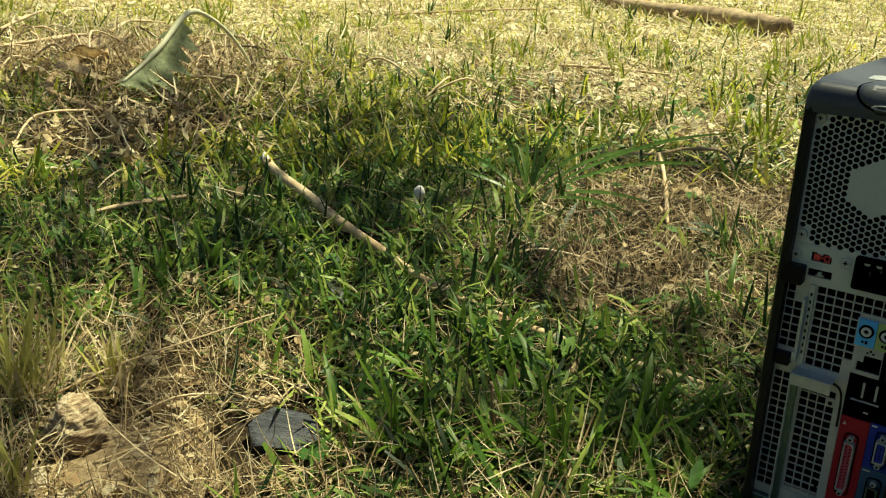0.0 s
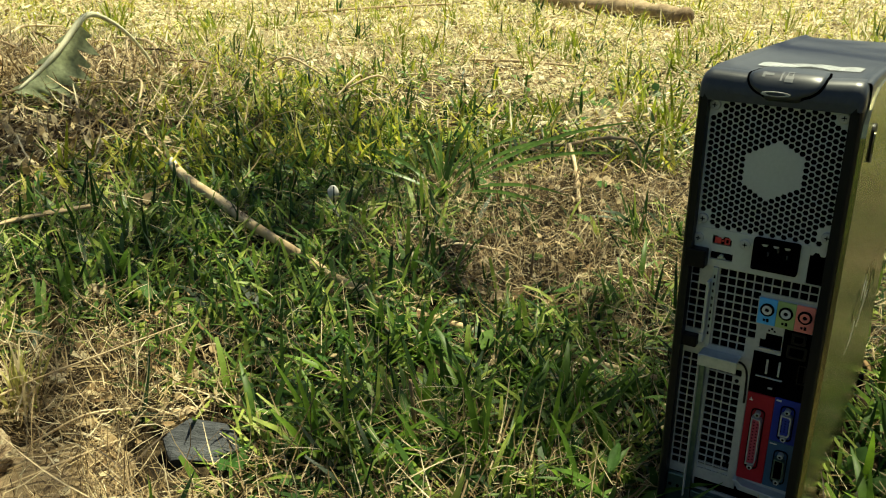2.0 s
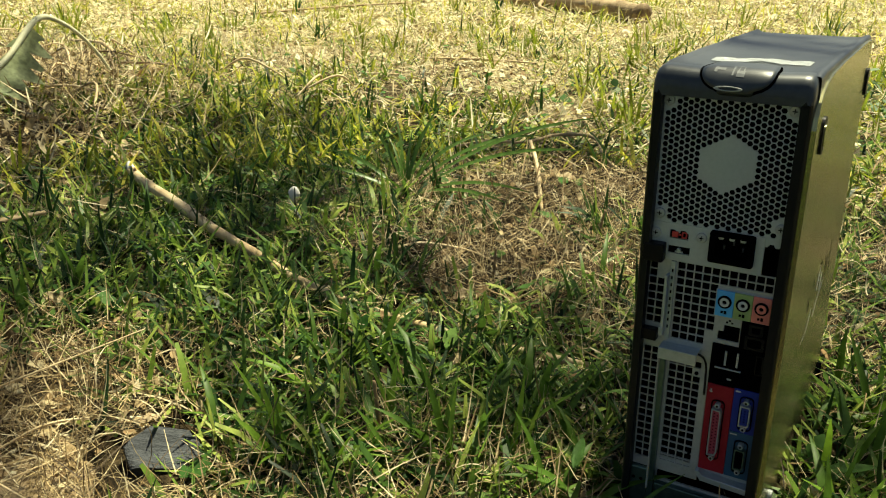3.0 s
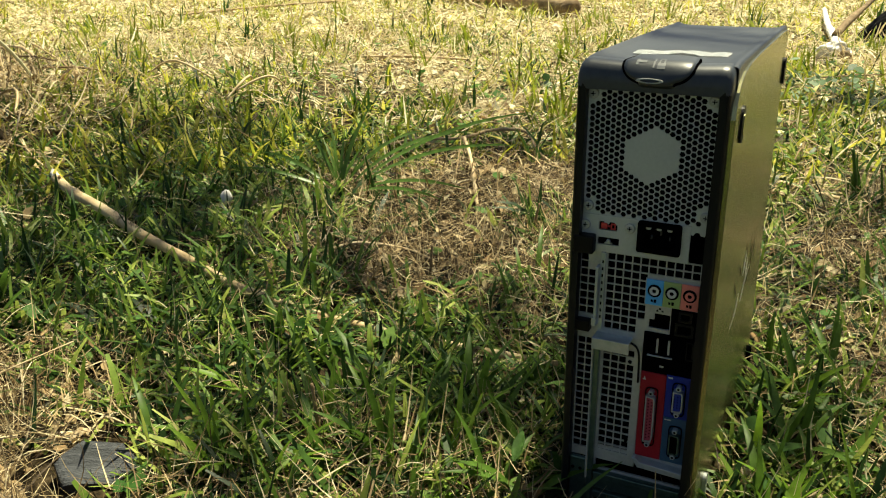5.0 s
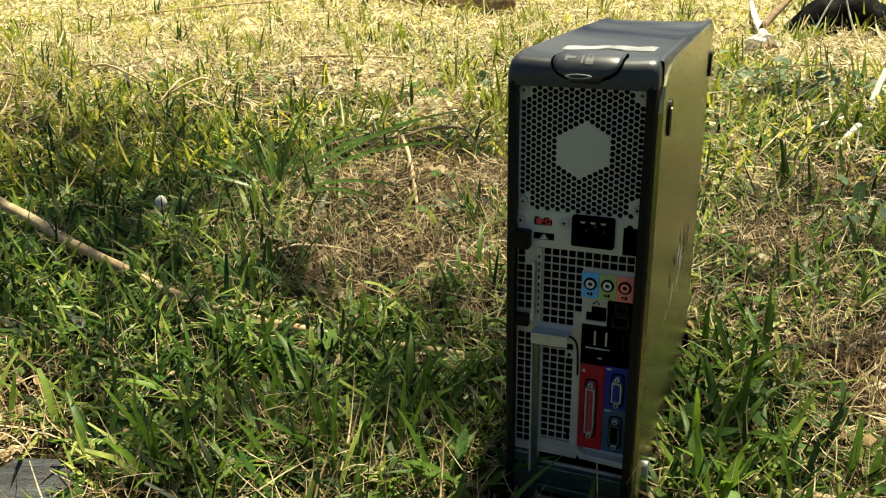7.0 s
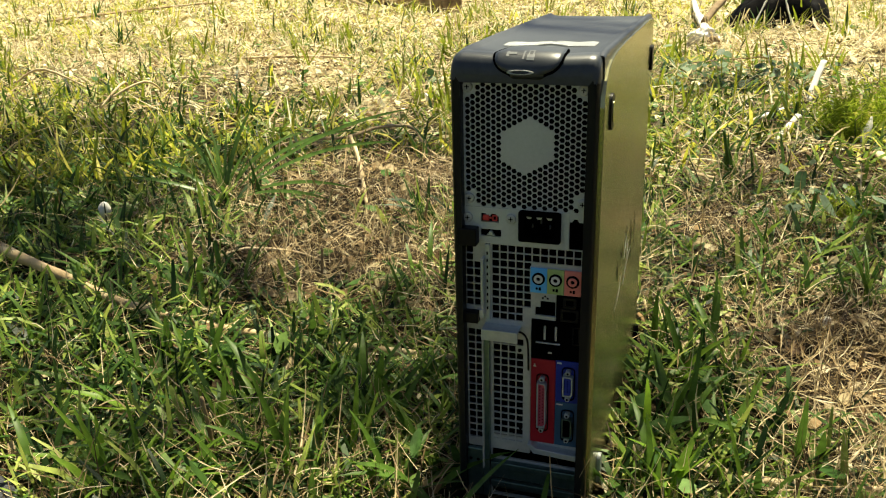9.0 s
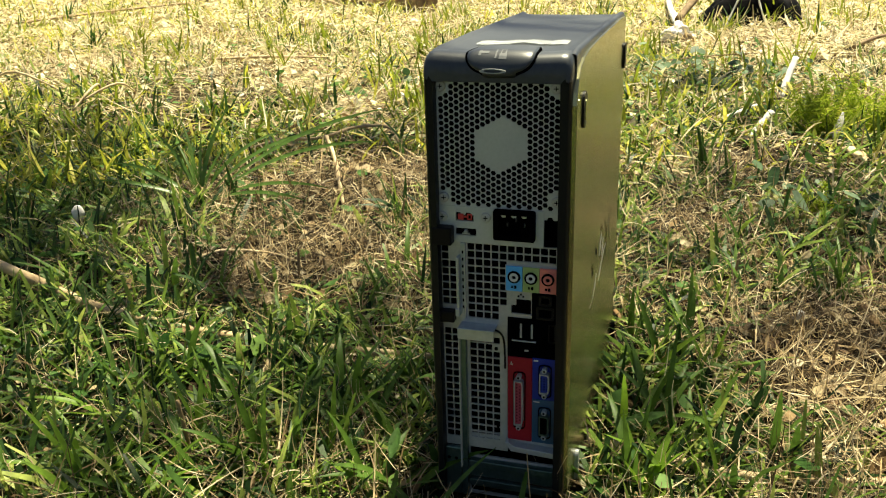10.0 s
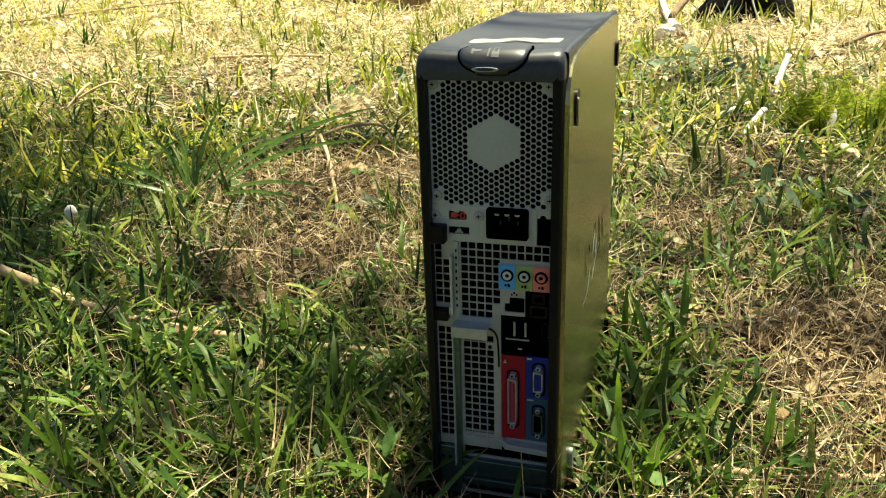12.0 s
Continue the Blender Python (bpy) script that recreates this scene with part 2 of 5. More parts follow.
def rounded(x0, x1, z0, z1, r, n=5):
    pts = []
    for cx, cz, a in ((x1 - r, z1 - r, 0), (x0 + r, z1 - r, 90), (x0 + r, z0 + r, 180), (x1 - r, z0 + r, 270)):
        for i in range(n + 1):
            t = radians(a + 90 * i / n)
            pts.append((cx + r * math.cos(t), cz + r * math.sin(t)))
    return pts


def loop_frame(outer, inner, y0, y1):
    """A ring between two outlines of the same count, in x and z."""
    bm = bmesh.new()
    n = len(outer)
    rings = [[bm.verts.new((x, y, z)) for x, z in o] for o, y in ((outer, y0), (inner, y0), (inner, y1), (outer, y1))]
    for k in range(4):
        a, b = rings[k], rings[(k + 1) % 4]
        for i in range(n):
            j = (i + 1) % n
            bm.faces.new((a[i], a[j], b[j], b[i]))
    bmesh.ops.recalc_face_normals(bm, faces=bm.faces[:])
    return bm


def holed_sheet(x0, x1, z0, z1, holes, y0, y1):
    """A sheet with rectangular holes through it."""
    xs = sorted({x0, x1, *[h[0] for h in holes], *[h[1] for h in holes]})
    zs = sorted({z0, z1, *[h[2] for h in holes], *[h[3] for h in holes]})
    bm = bmesh.new()
    vs = {}

    def v(i, j, y):
        if (i, j, y) not in vs:
            vs[i, j, y] = bm.verts.new((xs[i], y, zs[j]))
        return vs[i, j, y]

    def solid(i, j):
        if not (0 <= i < len(xs) - 1 and 0 <= j < len(zs) - 1):
            return False
        cx, cz = (xs[i] + xs[i + 1]) / 2, (zs[j] + zs[j + 1]) / 2
        return not any(h[0] < cx < h[1] and h[2] < cz < h[3] for h in holes)

    for i in range(len(xs) - 1):
        for j in range(len(zs) - 1):
            if not solid(i, j):
                continue
            bm.faces.new((v(i, j, y0), v(i + 1, j, y0), v(i + 1, j + 1, y0), v(i, j + 1, y0)))
            for di, dj, a, b in ((-1, 0, (i, j), (i, j + 1)), (1, 0, (i + 1, j), (i + 1, j + 1)), (0, -1, (i, j), (i + 1, j)), (0, 1, (i, j + 1), (i + 1, j + 1))):
                if not solid(i + di, j + dj):
                    bm.faces.new((v(*a, y0), v(*b, y0), v(*b, y1), v(*a, y1)))
    bmesh.ops.recalc_face_normals(bm, faces=bm.faces[:])
    return bm


def disc(cx, cz, r, y0, y1, n=20, bevel=0.0):
    return prism([(cx + r * math.cos(2 * math.pi * i / n), cz + r * math.sin(2 * math.pi * i / n)) for i in range(n)], y0, y1, bevel)


def ring(cx, cz, r0, r1, y0, y1, n=24):
    c = [(math.cos(2 * math.pi * i / n), math.sin(2 * math.pi * i / n)) for i in range(n)]
    return loop_frame([(cx + r1 * a, cz + r1 * b) for a, b in c], [(cx + r0 * a, cz + r0 * b) for a, b in c], y0, y1)


def tube(points, radii, sides=8, rough=0.0, seed=1, smooth=4, flat=1.0):
    """A stick along a bent line, with uneven thickness."""
    rnd = random.Random(seed)
    ps = [Vector(p) for p in points]
    fine, rad = [], []
    for i in range(len(ps) - 1):
        a, b, c, d = ps[max(i - 1, 0)], ps[i], ps[i + 1], ps[min(i + 2, len(ps) - 1)]
        for k in range(smooth):
            t = k / smooth
            fine.append(0.5 * ((2 * b) + (c - a) * t + (2 * a - 5 * b + 4 * c - d) * t * t + (3 * b - a - 3 * c + d) * t ** 3))
            rad.append(radii[i] + (radii[i + 1] - radii[i]) * t)
    fine.append(ps[-1])
    rad.append(radii[-1])
    bm = bmesh.new()
    rows = []
    for i, (p, r) in enumerate(zip(fine, rad)):
        d = (fine[min(i + 1, len(fine) - 1)] - fine[max(i - 1, 0)]).normalized()
        u = d.cross(Vector((0, 0, 1)))
        u = u.normalized() if u.length > 1e-4 else Vector((1, 0, 0))
        n = u.cross(d)
        k = 1 + rough * rnd.uniform(-1, 1)
        rows.append([bm.verts.new(p + r * k * (1 + rough * rnd.uniform(-0.6, 0.6)) * (u * math.cos(2 * math.pi * j / sides) + n * flat * math.sin(2 * math.pi * j / sides))) for j in range(sides)])
    for a, b in zip(rows, rows[1:]):
        for j in range(sides):
            f = bm.faces.new((a[j], a[(j + 1) % sides], b[(j + 1) % sides], b[j]))
            f.smooth = True
    bm.faces.new(rows[0][::-1])
    bm.faces.new(rows[-1])
    bmesh.ops.recalc_face_normals(bm, faces=bm.faces[:])
    return bm


def lump(radius, seed, rough=0.3, stretch=(1, 1, 1), sub=3, scale=1.5):
    bm = bmesh.new()
    bmesh.ops.create_icosphere(bm, subdivisions=sub, radius=1)
    off = Vector((seed * 3.1, seed * 1.7, 0))
    for v in bm.verts:
        k = 1 + rough * noise.noise(v.co * scale + off) + 0.4 * rough * noise.noise(v.co * scale * 3 + off)
        v.co = Vector((v.co.x * stretch[0], v.co.y * stretch[1], v.co.z * stretch[2])) * radius * k
    for f in bm.faces:
        f.smooth = True
    return bm


# ---- ground ----
rng = np.random.default_rng(4)
WAVES = [(rng.uniform(0, 2 * math.pi), rng.uniform(0.6, 9.0), rng.uniform(0, 6.28)) for _ in range(22)]


def rise(x, y):
    """Height of the ground."""
    z = 0 * x
    for a, k, p in WAVES:
        z = z + (0.006 / (0.6 + 0.45 * k)) * np.sin(k * (math.cos(a) * x + math.sin(a) * y) + p)
    z = z + 0.05 * np.exp(-((x + 2.6) ** 2 / 0.5 + (y - 1.1) ** 2 / 0.25))
    z = z - 0.035 * np.exp(-((x + 1.165) ** 2 + (y - 0.105) ** 2) / 0.0018)
    near = np.exp(-((x / 0.16) ** 2 + ((y - 0.17) / 0.3) ** 2))
    return z * (1 - 0.9 * near) - 0.004 * near


def rise1(x, y):
    return float(rise(np.array([x]), np.array([y]))[0])


def patch(x, y, spots):
    v = 0 * x
    for cx, cy, rx, ry, k in spots:
        v = v + k * np.exp(-(((x - cx) / rx) ** 2 + ((y - cy) / ry) ** 2))
    return v


MOTTLE = [(rng.uniform(0, 6.28), rng.uniform(3, 16), rng.uniform(0, 6.28)) for _ in range(16)]


def mottle(x, y):
    v = 0 * x
    for a, k, p in MOTTLE:
        v = v + np.sin(k * (math.cos(a) * x + math.sin(a) * y) + p)
    return v / 6


# thin, strawy places (+) and lush ones (-)
THIN = [(-0.56, -0.28, 0.13, 0.11, 1.6), (-0.68, -0.12, 0.14, 0.09, 0.6), (-1.75, 0.5, 0.32, 0.3, 1.1), (-2.7, 1.1, 0.5, 0.35, 1.1), (-0.46, 0.62, 0.2, 0.2, 0.5),
        (-0.4, 1.0, 0.25, 0.2, 0.7), (-0.45, 0.47, 0.1, 0.08, 0.5), (0.31, 0.38, 0.14, 0.16, 0.9), (0.15, 0.8, 0.14, 0.16, 1.0), (-0.66, 0.76, 0.14, 0.09, 0.5), (-0.55, 0.86, 0.12, 0.08, 0.5), (-0.3, -0.02, 0.08, 0.06, 0.3),
        (-1.6, 2.2, 0.8, 0.5, 0.5), (-0.5, 1.7, 0.3, 0.3, 0.7), (0.5, 3.0, 0.4, 0.6, 0.8), (0.2, 1.2, 0.12, 0.12, 0.6),
        (-0.28, 0.14, 0.16, 0.1, -0.6), (-1.2, 0.95, 0.35, 0.25, -0.6), (-0.75, 0.2, 0.4, 0.2, -0.4), (-0.35, -0.07, 0.12, 0.05, -0.4), (0.12, 0.2, 0.07, 0.12, -0.4), (0.3, 0.62, 0.1, 0.08, -0.4), (-1.1, 0.68, 0.4, 0.3, -0.45), (-0.85, 0.95, 0.2, 0.15, -0.4)]


def thinness(x, y):
    return np.clip(0.36 + patch(x, y, THIN) + 0.28 * mottle(x, y) + 0.2 / (1 + np.exp(-(y - 1.6) * 3)), 0, 1)


def spaced(a, b, step, far):
    core = np.arange(a, b + step / 2, step)
    out = np.geomspace(step * 2, far, 26)
    return np.concatenate([(a - out)[::-1], core, b + out])


gx, gy = spaced(-5.5, 2.0, 0.035, 160.0), spaced(-1.2, 7.5, 0.035, 160.0)
GX, GY = np.meshgrid(gx, gy)
GZ = rise(GX, GY) + np.where((abs(GX) < 6) & (abs(GY) < 8), 0.003 * rng.standard_normal(GX.shape), 0)
me = bpy.data.meshes.new("ground")
nx, ny = len(gx), len(gy)
idx = np.arange(nx * ny).reshape(ny, nx)
quads = np.stack([idx[:-1, :-1], idx[:-1, 1:], idx[1:, 1:], idx[1:, :-1]], -1).reshape(-1, 4)
me.from_pydata(np.stack([GX, GY, GZ], -1).reshape(-1, 3).tolist(), [], quads.tolist())
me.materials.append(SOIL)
me.polygons.foreach_set("use_smooth", [True] * len(quads))
ground = tagged(new("ground", me), "dry soil covered with thatch and grass", "ground", kind="structure")
EYE = (0.135, -0.635)


def scatter(n, r0, r1, a0=-16, a1=84, power=1.0, seed=0):
    """Places in a fan of ground, thinner farther out. Angles in degrees, left of straight ahead."""
    g = np.random.default_rng(seed)
    u = g.random(n)
    e = 2 - power
    r = (r0 ** e + u * (r1 ** e - r0 ** e)) ** (1 / e)
    a = np.radians(g.uniform(a0, a1, n))
    return EYE[0] - r * np.sin(a), EYE[1] + r * np.cos(a), r, g


def clear(x, y):
    """Not inside the computer nor on the bare places."""
    free = ~((x > -0.064) & (x < 0.064) & (y > -0.055) & (y < 0.355))
    for cx, cy, cr in ((-0.474, -0.16, 0.06), (-0.625, -0.275, 0.04), (-0.56, -0.29, 0.035), (-0.372, 0.11, 0.05), (-0.885, 0.5, 0.04), (-1.155, 0.11, 0.04), (-1.17, 0.43, 0.03), (-1.08, 0.385, 0.03), (-0.96, 0.345, 0.03), (-0.84, 0.3, 0.028), (-0.74, 0.272, 0.025)):
        free &= (x - cx) ** 2 + (y - cy) ** 2 > cr * cr
    return free


def blades(name, x, y, length, width, lean, bend, az, mat, z0=0.0, segments=3, tip=0.05, fold=0.0, label="", category="grass"):
    """Many bent, tapering blades as one mesh."""
    n = len(x)
    k = segments
    base = rise(x, y) + z0
    s = np.linspace(0, 1, k + 1)
    th = lean[:, None] + bend[:, None] * s[None, :]
    step = length[:, None] / k
    dh = np.concatenate([np.zeros((n, 1)), np.cumsum(np.sin(th[:, :-1]) * step, 1)], 1)
    dz = np.concatenate([np.zeros((n, 1)), np.cumsum(np.cos(th[:, :-1]) * step, 1)], 1)
    cx = x[:, None] + dh * np.cos(az)[:, None]
    cy = y[:, None] + dh * np.sin(az)[:, None]
    cz = np.maximum(base[:, None] + dz, rise(cx, cy) + 0.0015)
    prof = np.array([0.7, 1.0, 0.88, 0.55, 0.4, 0.3])[:k + 1] * 1.0
    prof[-1] = tip
    hw = 0.5 * width[:, None] * prof[None, :]
    sx, sy = -np.sin(az)[:, None], np.cos(az)[:, None]
    tw = np.random.default_rng(n).uniform(-0.7, 0.7, (n, 1))
    co = np.empty((n, k + 1, 2, 3))
    for side, sg in ((0, -1), (1, 1)):
        co[:, :, side, 0] = cx + sg * hw * sx * np.cos(tw)
        co[:, :, side, 1] = cy + sg * hw * sy * np.cos(tw)
        co[:, :, side, 2] = cz + sg * hw * np.sin(tw) * 0.8
    vi = np.arange(n * (k + 1) * 2).reshape(n, k + 1, 2)
    q = np.stack([vi[:, :-1, 0], vi[:, :-1, 1], vi[:, 1:, 1], vi[:, 1:, 0]], -1).reshape(-1, 4)
    me = bpy.data.meshes.new(name)
    me.vertices.add(n * (k + 1) * 2)
    me.vertices.foreach_set("co", co.reshape(-1))
    me.loops.add(q.size)
    me.loops.foreach_set("vertex_index", q.reshape(-1).astype(np.int32))
    me.polygons.add(len(q))
    me.polygons.foreach_set("loop_start", np.arange(0, q.size, 4, dtype=np.int32))
    me.polygons.foreach_set("use_smooth", np.ones(len(q), bool))
    me.update(calc_edges=True)
    me.materials.append(mat)
    return tagged(new(name, me), label, category, kind="stuff")


def keep(m, *arrays):
    return [a[m] for a in arrays]


# green blades
def grass_layer(name, n, r0, r1, size, wide, mat, seed, power, label, thin_power=1.0, a0=-16, a1=84, tip=0.05):
    x, y, r, g = scatter(n, r0, r1, power=power, seed=seed, a0=a0, a1=a1)
    t = thinness(x, y)
    # blades grow in small clumps
    cx, cy = np.round(x / 0.045), np.round(y / 0.045)
    h = np.abs(np.sin(cx * 12.9898 + cy * 78.233) * 43758.5453) % 1.0
    x, y, r = keep((g.random(n) > t ** thin_power) & (h > 0.12 + 0.25 * t) & clear(x, y), x, y, r)
    m = len(x)
    grow = 0.65 + 0.7 * np.clip(0.5 + 0.5 * mottle(x * 1.7 + 3, y * 1.7), 0, 1)
    return blades(name, x, y, size * grow * g.uniform(0.5, 1.5, m), wide * g.uniform(0.5, 1.5, m), 0.12 + 1.4 * g.random(m) ** 0.62, g.uniform(-0.4, 1.6, m), g.uniform(0, 6.28, m), mat, label=label, tip=tip)


grass_layer("grass", 21000, 0.35, 1.7, 0.053, 0.0058, GRASS, 11, 1.1, "mown green lawn grass with blunt flat blades", tip=0.5)
grass_layer("grass", 13000, 0.35, 1.7, 0.06, 0.004, GRASS, 15, 1.1, "green lawn grass with bent pointed blades")
grass_layer("grass", 52000, 1.35, 4.2, 0.064, 0.0068, GRASS, 12, 1.25, "patchy green lawn grass", 0.9)
grass_layer("grass", 105000, 1.75, 9.5, 0.078, 0.007, SUNGRASS, 13, 1.1, "far grass with sunlight put into its yellow-green", 0.75)
grass_layer("grass", 9000, 0.6, 4.0, 0.06, 0.006, GRASS, 14, 1.0, "green lawn grass", 1.0, -80, -16)
grass_layer("grass", 60000, 0.3, 5.0, 0.06, 0.011, GRASS, 16, 0.8, "patchy green lawn grass", 0.8, 84, 280)


# dry straw lying about
def straw_layer(name, n, r0, r1, size, wide, seed, power, floor=0.25, mat=STRAW, a0=-16, a1=84, curl=1.3, segments=3):
    x, y, r, g = scatter(n, r0, r1, power=power, seed=seed, a0=a0, a1=a1)
    t = thinness(x, y)
    x, y = keep((g.random(n) < floor + t) & clear(x, y), x, y)
    m = len(x)
    return blades(name, x, y, size * g.uniform(0.3, 1.5, m) ** 1.3, wide * g.uniform(0.5, 1.6, m), g.uniform(0.95, 1.75, m), g.uniform(-curl, curl, m), g.uniform(0, 6.28, m), mat,
                  z0=0.002 + 0.035 * g.random(m) ** 1.5, segments=segments, tip=0.4, label="dry bleached straw lying on the ground", category="straw")


straw_layer("straw", 64000, 0.35, 1.8, 0.045, 0.001, 21, 1.1, 0.2, curl=2.2, segments=4)
straw_layer("straw", 3600, 0.35, 1.9, 0.08, 0.0015, 27, 1.1, 0.06, curl=1.8, segments=5)
def heap_straw(n, seed):
    g = np.random.default_rng(seed)
    x, y = g.normal(-2.45, 0.55, n), g.normal(0.98, 0.3, n)
    return blades("straw", x, y, 0.1 * g.uniform(0.3, 1.5, n), 0.0032 * g.uniform(0.5, 1.6, n), g.uniform(0.9, 1.7, n), g.uniform(-1.0, 1.0, n), g.uniform(0, 6.28, n), STRAW,
                  z0=g.uniform(0.004, 0.05, n), tip=0.4, label="matted dead stalks on a heap of litter", category="straw")


heap_straw(4200, 26)
straw_layer("straw", 14000, 1.5, 4.5, 0.07, 0.0024, 22, 1.2)
# far straw in the paler tone, to add to the sunlit brightness there
straw_layer("straw", 9000, 1.9, 5.0, 0.07, 0.003, 28, 1.2, 0.3, mat=BLEACHED)
straw_layer("straw", 15000, 3.5, 9.5, 0.1, 0.006, 23, 1.1, 0.4, mat=BLEACHED)
straw_layer("straw", 6000, 0.6, 4.0, 0.08, 0.003, 24, 1.0, 0.3, a0=-80, a1=-16)
straw_layer("straw", 9000, 0.3, 6.0, 0.08, 0.0035, 25, 0.8, 0.3, a0=84, a1=280)


# chips, scraps of dead leaf and small round weed leaves
def scraps(name, n, r0, r1, size, mat, seed, power, label, category, want, lift=0.012, tilt=0.5, sides=6, uneven=0.45):
    x, y, r, g = scatter(n, r0, r1, power=power, seed=seed)
    t = thinness(x, y)
    x, y, r = keep((g.random(n) < want(x, y, t)) & clear(x, y), x, y, r)
    m = len(x)
    s = size * g.uniform(0.4, 1.5, m) * (1 + 0.12 * np.maximum(r - 1.5, 0))
    a = g.uniform(0, 6.28, m)[:, None] + np.linspace(0, 2 * math.pi, sides, endpoint=False)[None, :]
    rad = s[:, None] * (1 + uneven * g.uniform(-1, 1, (m, sides))) * np.where(np.arange(sides) % 3 == 0, 1.25, 0.85)[None, :]
    dx, dy = rad * np.cos(a), rad * np.sin(a)
    tx, ty = g.normal(0, tilt, (m, 1)), g.normal(0, tilt, (m, 1))
    px, py = x[:, None] + dx, y[:, None] + dy
    pz = rise(x, y)[:, None] + 0.003 + g.uniform(0, lift, (m, 1)) + dx * tx + dy * ty + 0.12 * s[:, None] * g.uniform(-1, 1, (m, sides))
    co = np.stack([px, py, np.maximum(pz, rise(px, py) + 0.001)], -1)
    me = bpy.data.meshes.new(name)
    me.vertices.add(m * sides)
    me.vertices.foreach_set("co", co.reshape(-1))
    me.loops.add(m * sides)
    me.loops.foreach_set("vertex_index", np.arange(m * sides, dtype=np.int32))
    me.polygons.add(m)
    me.polygons.foreach_set("loop_start", np.arange(0, m * sides, sides, dtype=np.int32))
    me.update(calc_edges=True)
    me.materials.append(mat)
    return tagged(new(name, me), label, category, kind="stuff")


scraps("leaf_litter", 26000, 0.35, 8.0, 0.0062, LITTER, 31, 1.2, "crumbled dead leaves and wood chips on the ground", "leaf litter", lambda x, y, t: 0.15 + 0.9 * t)
scraps("leaf_litter", 30000, 1.5, 8.5, 0.0054, PALELITTER, 35, 1.15, "pale dry thatch and bleached leaf scraps", "leaf litter", lambda x, y, t: np.clip(0.25 + 0.6 * t, 0, 1) / (1 + np.exp(-(y - 1.45) * 6)), lift=0.02, tilt=0.4)
scraps("leaf_litter", 6500, 1.6, 8.5, 0.0085, PALELITTER, 36, 1.15, "bleached flakes of leaf and bark among grass", "leaf litter", lambda x, y, t: np.clip(0.3 + 0.5 * t, 0, 1) / (1 + np.exp(-(y - 1.5) * 6)), lift=0.03, tilt=0.6, uneven=0.7)
HEAP = [(-2.7, 1.1, 0.5, 0.3, 0.7), (-1.75, 0.5, 0.35, 0.3, 0.5), (-3.3, 1.5, 0.5, 0.4, 0.6)]
scraps("leaf_litter", 40000, 1.5, 4.5, 0.007, LITTER_DARK, 33, 1.2, "heap of brown rotting leaves and stalks", "leaf litter", lambda x, y, t: patch(x, y, HEAP), lift=0.04, tilt=0.7)
scraps("weeds", 20000, 1.4, 4.0, 0.0092, SILVERY, 34, 1.0, "silvery green broad-leaved weeds", "weeds", lambda x, y, t: patch(x, y, [(0.16, 2.12, 0.24, 0.2, 0.9), (0.3, 0.88, 0.1, 0.1, 0.4), (-0.65, 2.0, 0.2, 0.15, 0.2), (0.0, 2.4, 0.2, 0.2, 0.25)]), lift=0.06, tilt=0.5, uneven=0.15)
CLOVER = [(0.17, 2.1, 0.25, 0.3, 0.9), (0.32, 0.85, 0.15, 0.12, 0.8), (-0.85, 0.6, 0.3, 0.3, 0.35), (-1.3, 0.4, 0.3, 0.3, 0.3), (-1.0, 1.1, 0.3, 0.2, 0.3), (-0.7, 1.9, 0.3, 0.2, 0.4)]
scraps("weeds", 26000, 0.4, 4.5, 0.0085, BROAD, 32, 1.2, "low round-leaved weeds among the grass", "weeds", lambda x, y, t: 0.07 * (1 - t) + 0.02 + patch(x, y, CLOVER), lift=0.03, tilt=0.35, uneven=0.15)

# ---- the computer ----
tower = thing("computer_tower", (0, 0, 0), "slim black and silver desktop computer standing upright on the grass", "computer")


def cp(name, bm, mat, label="", parent=None):
    return part(name, bm, mat, parent or tower, label)


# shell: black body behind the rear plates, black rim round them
# the darkness seen through the vents is painted on this body
cp("body", box(-0.0565, 0.0505, 0.022, 0.338, 0.002, 0.376, 0.002), DARK, "steel chassis coloured near-black for its unlit inside")


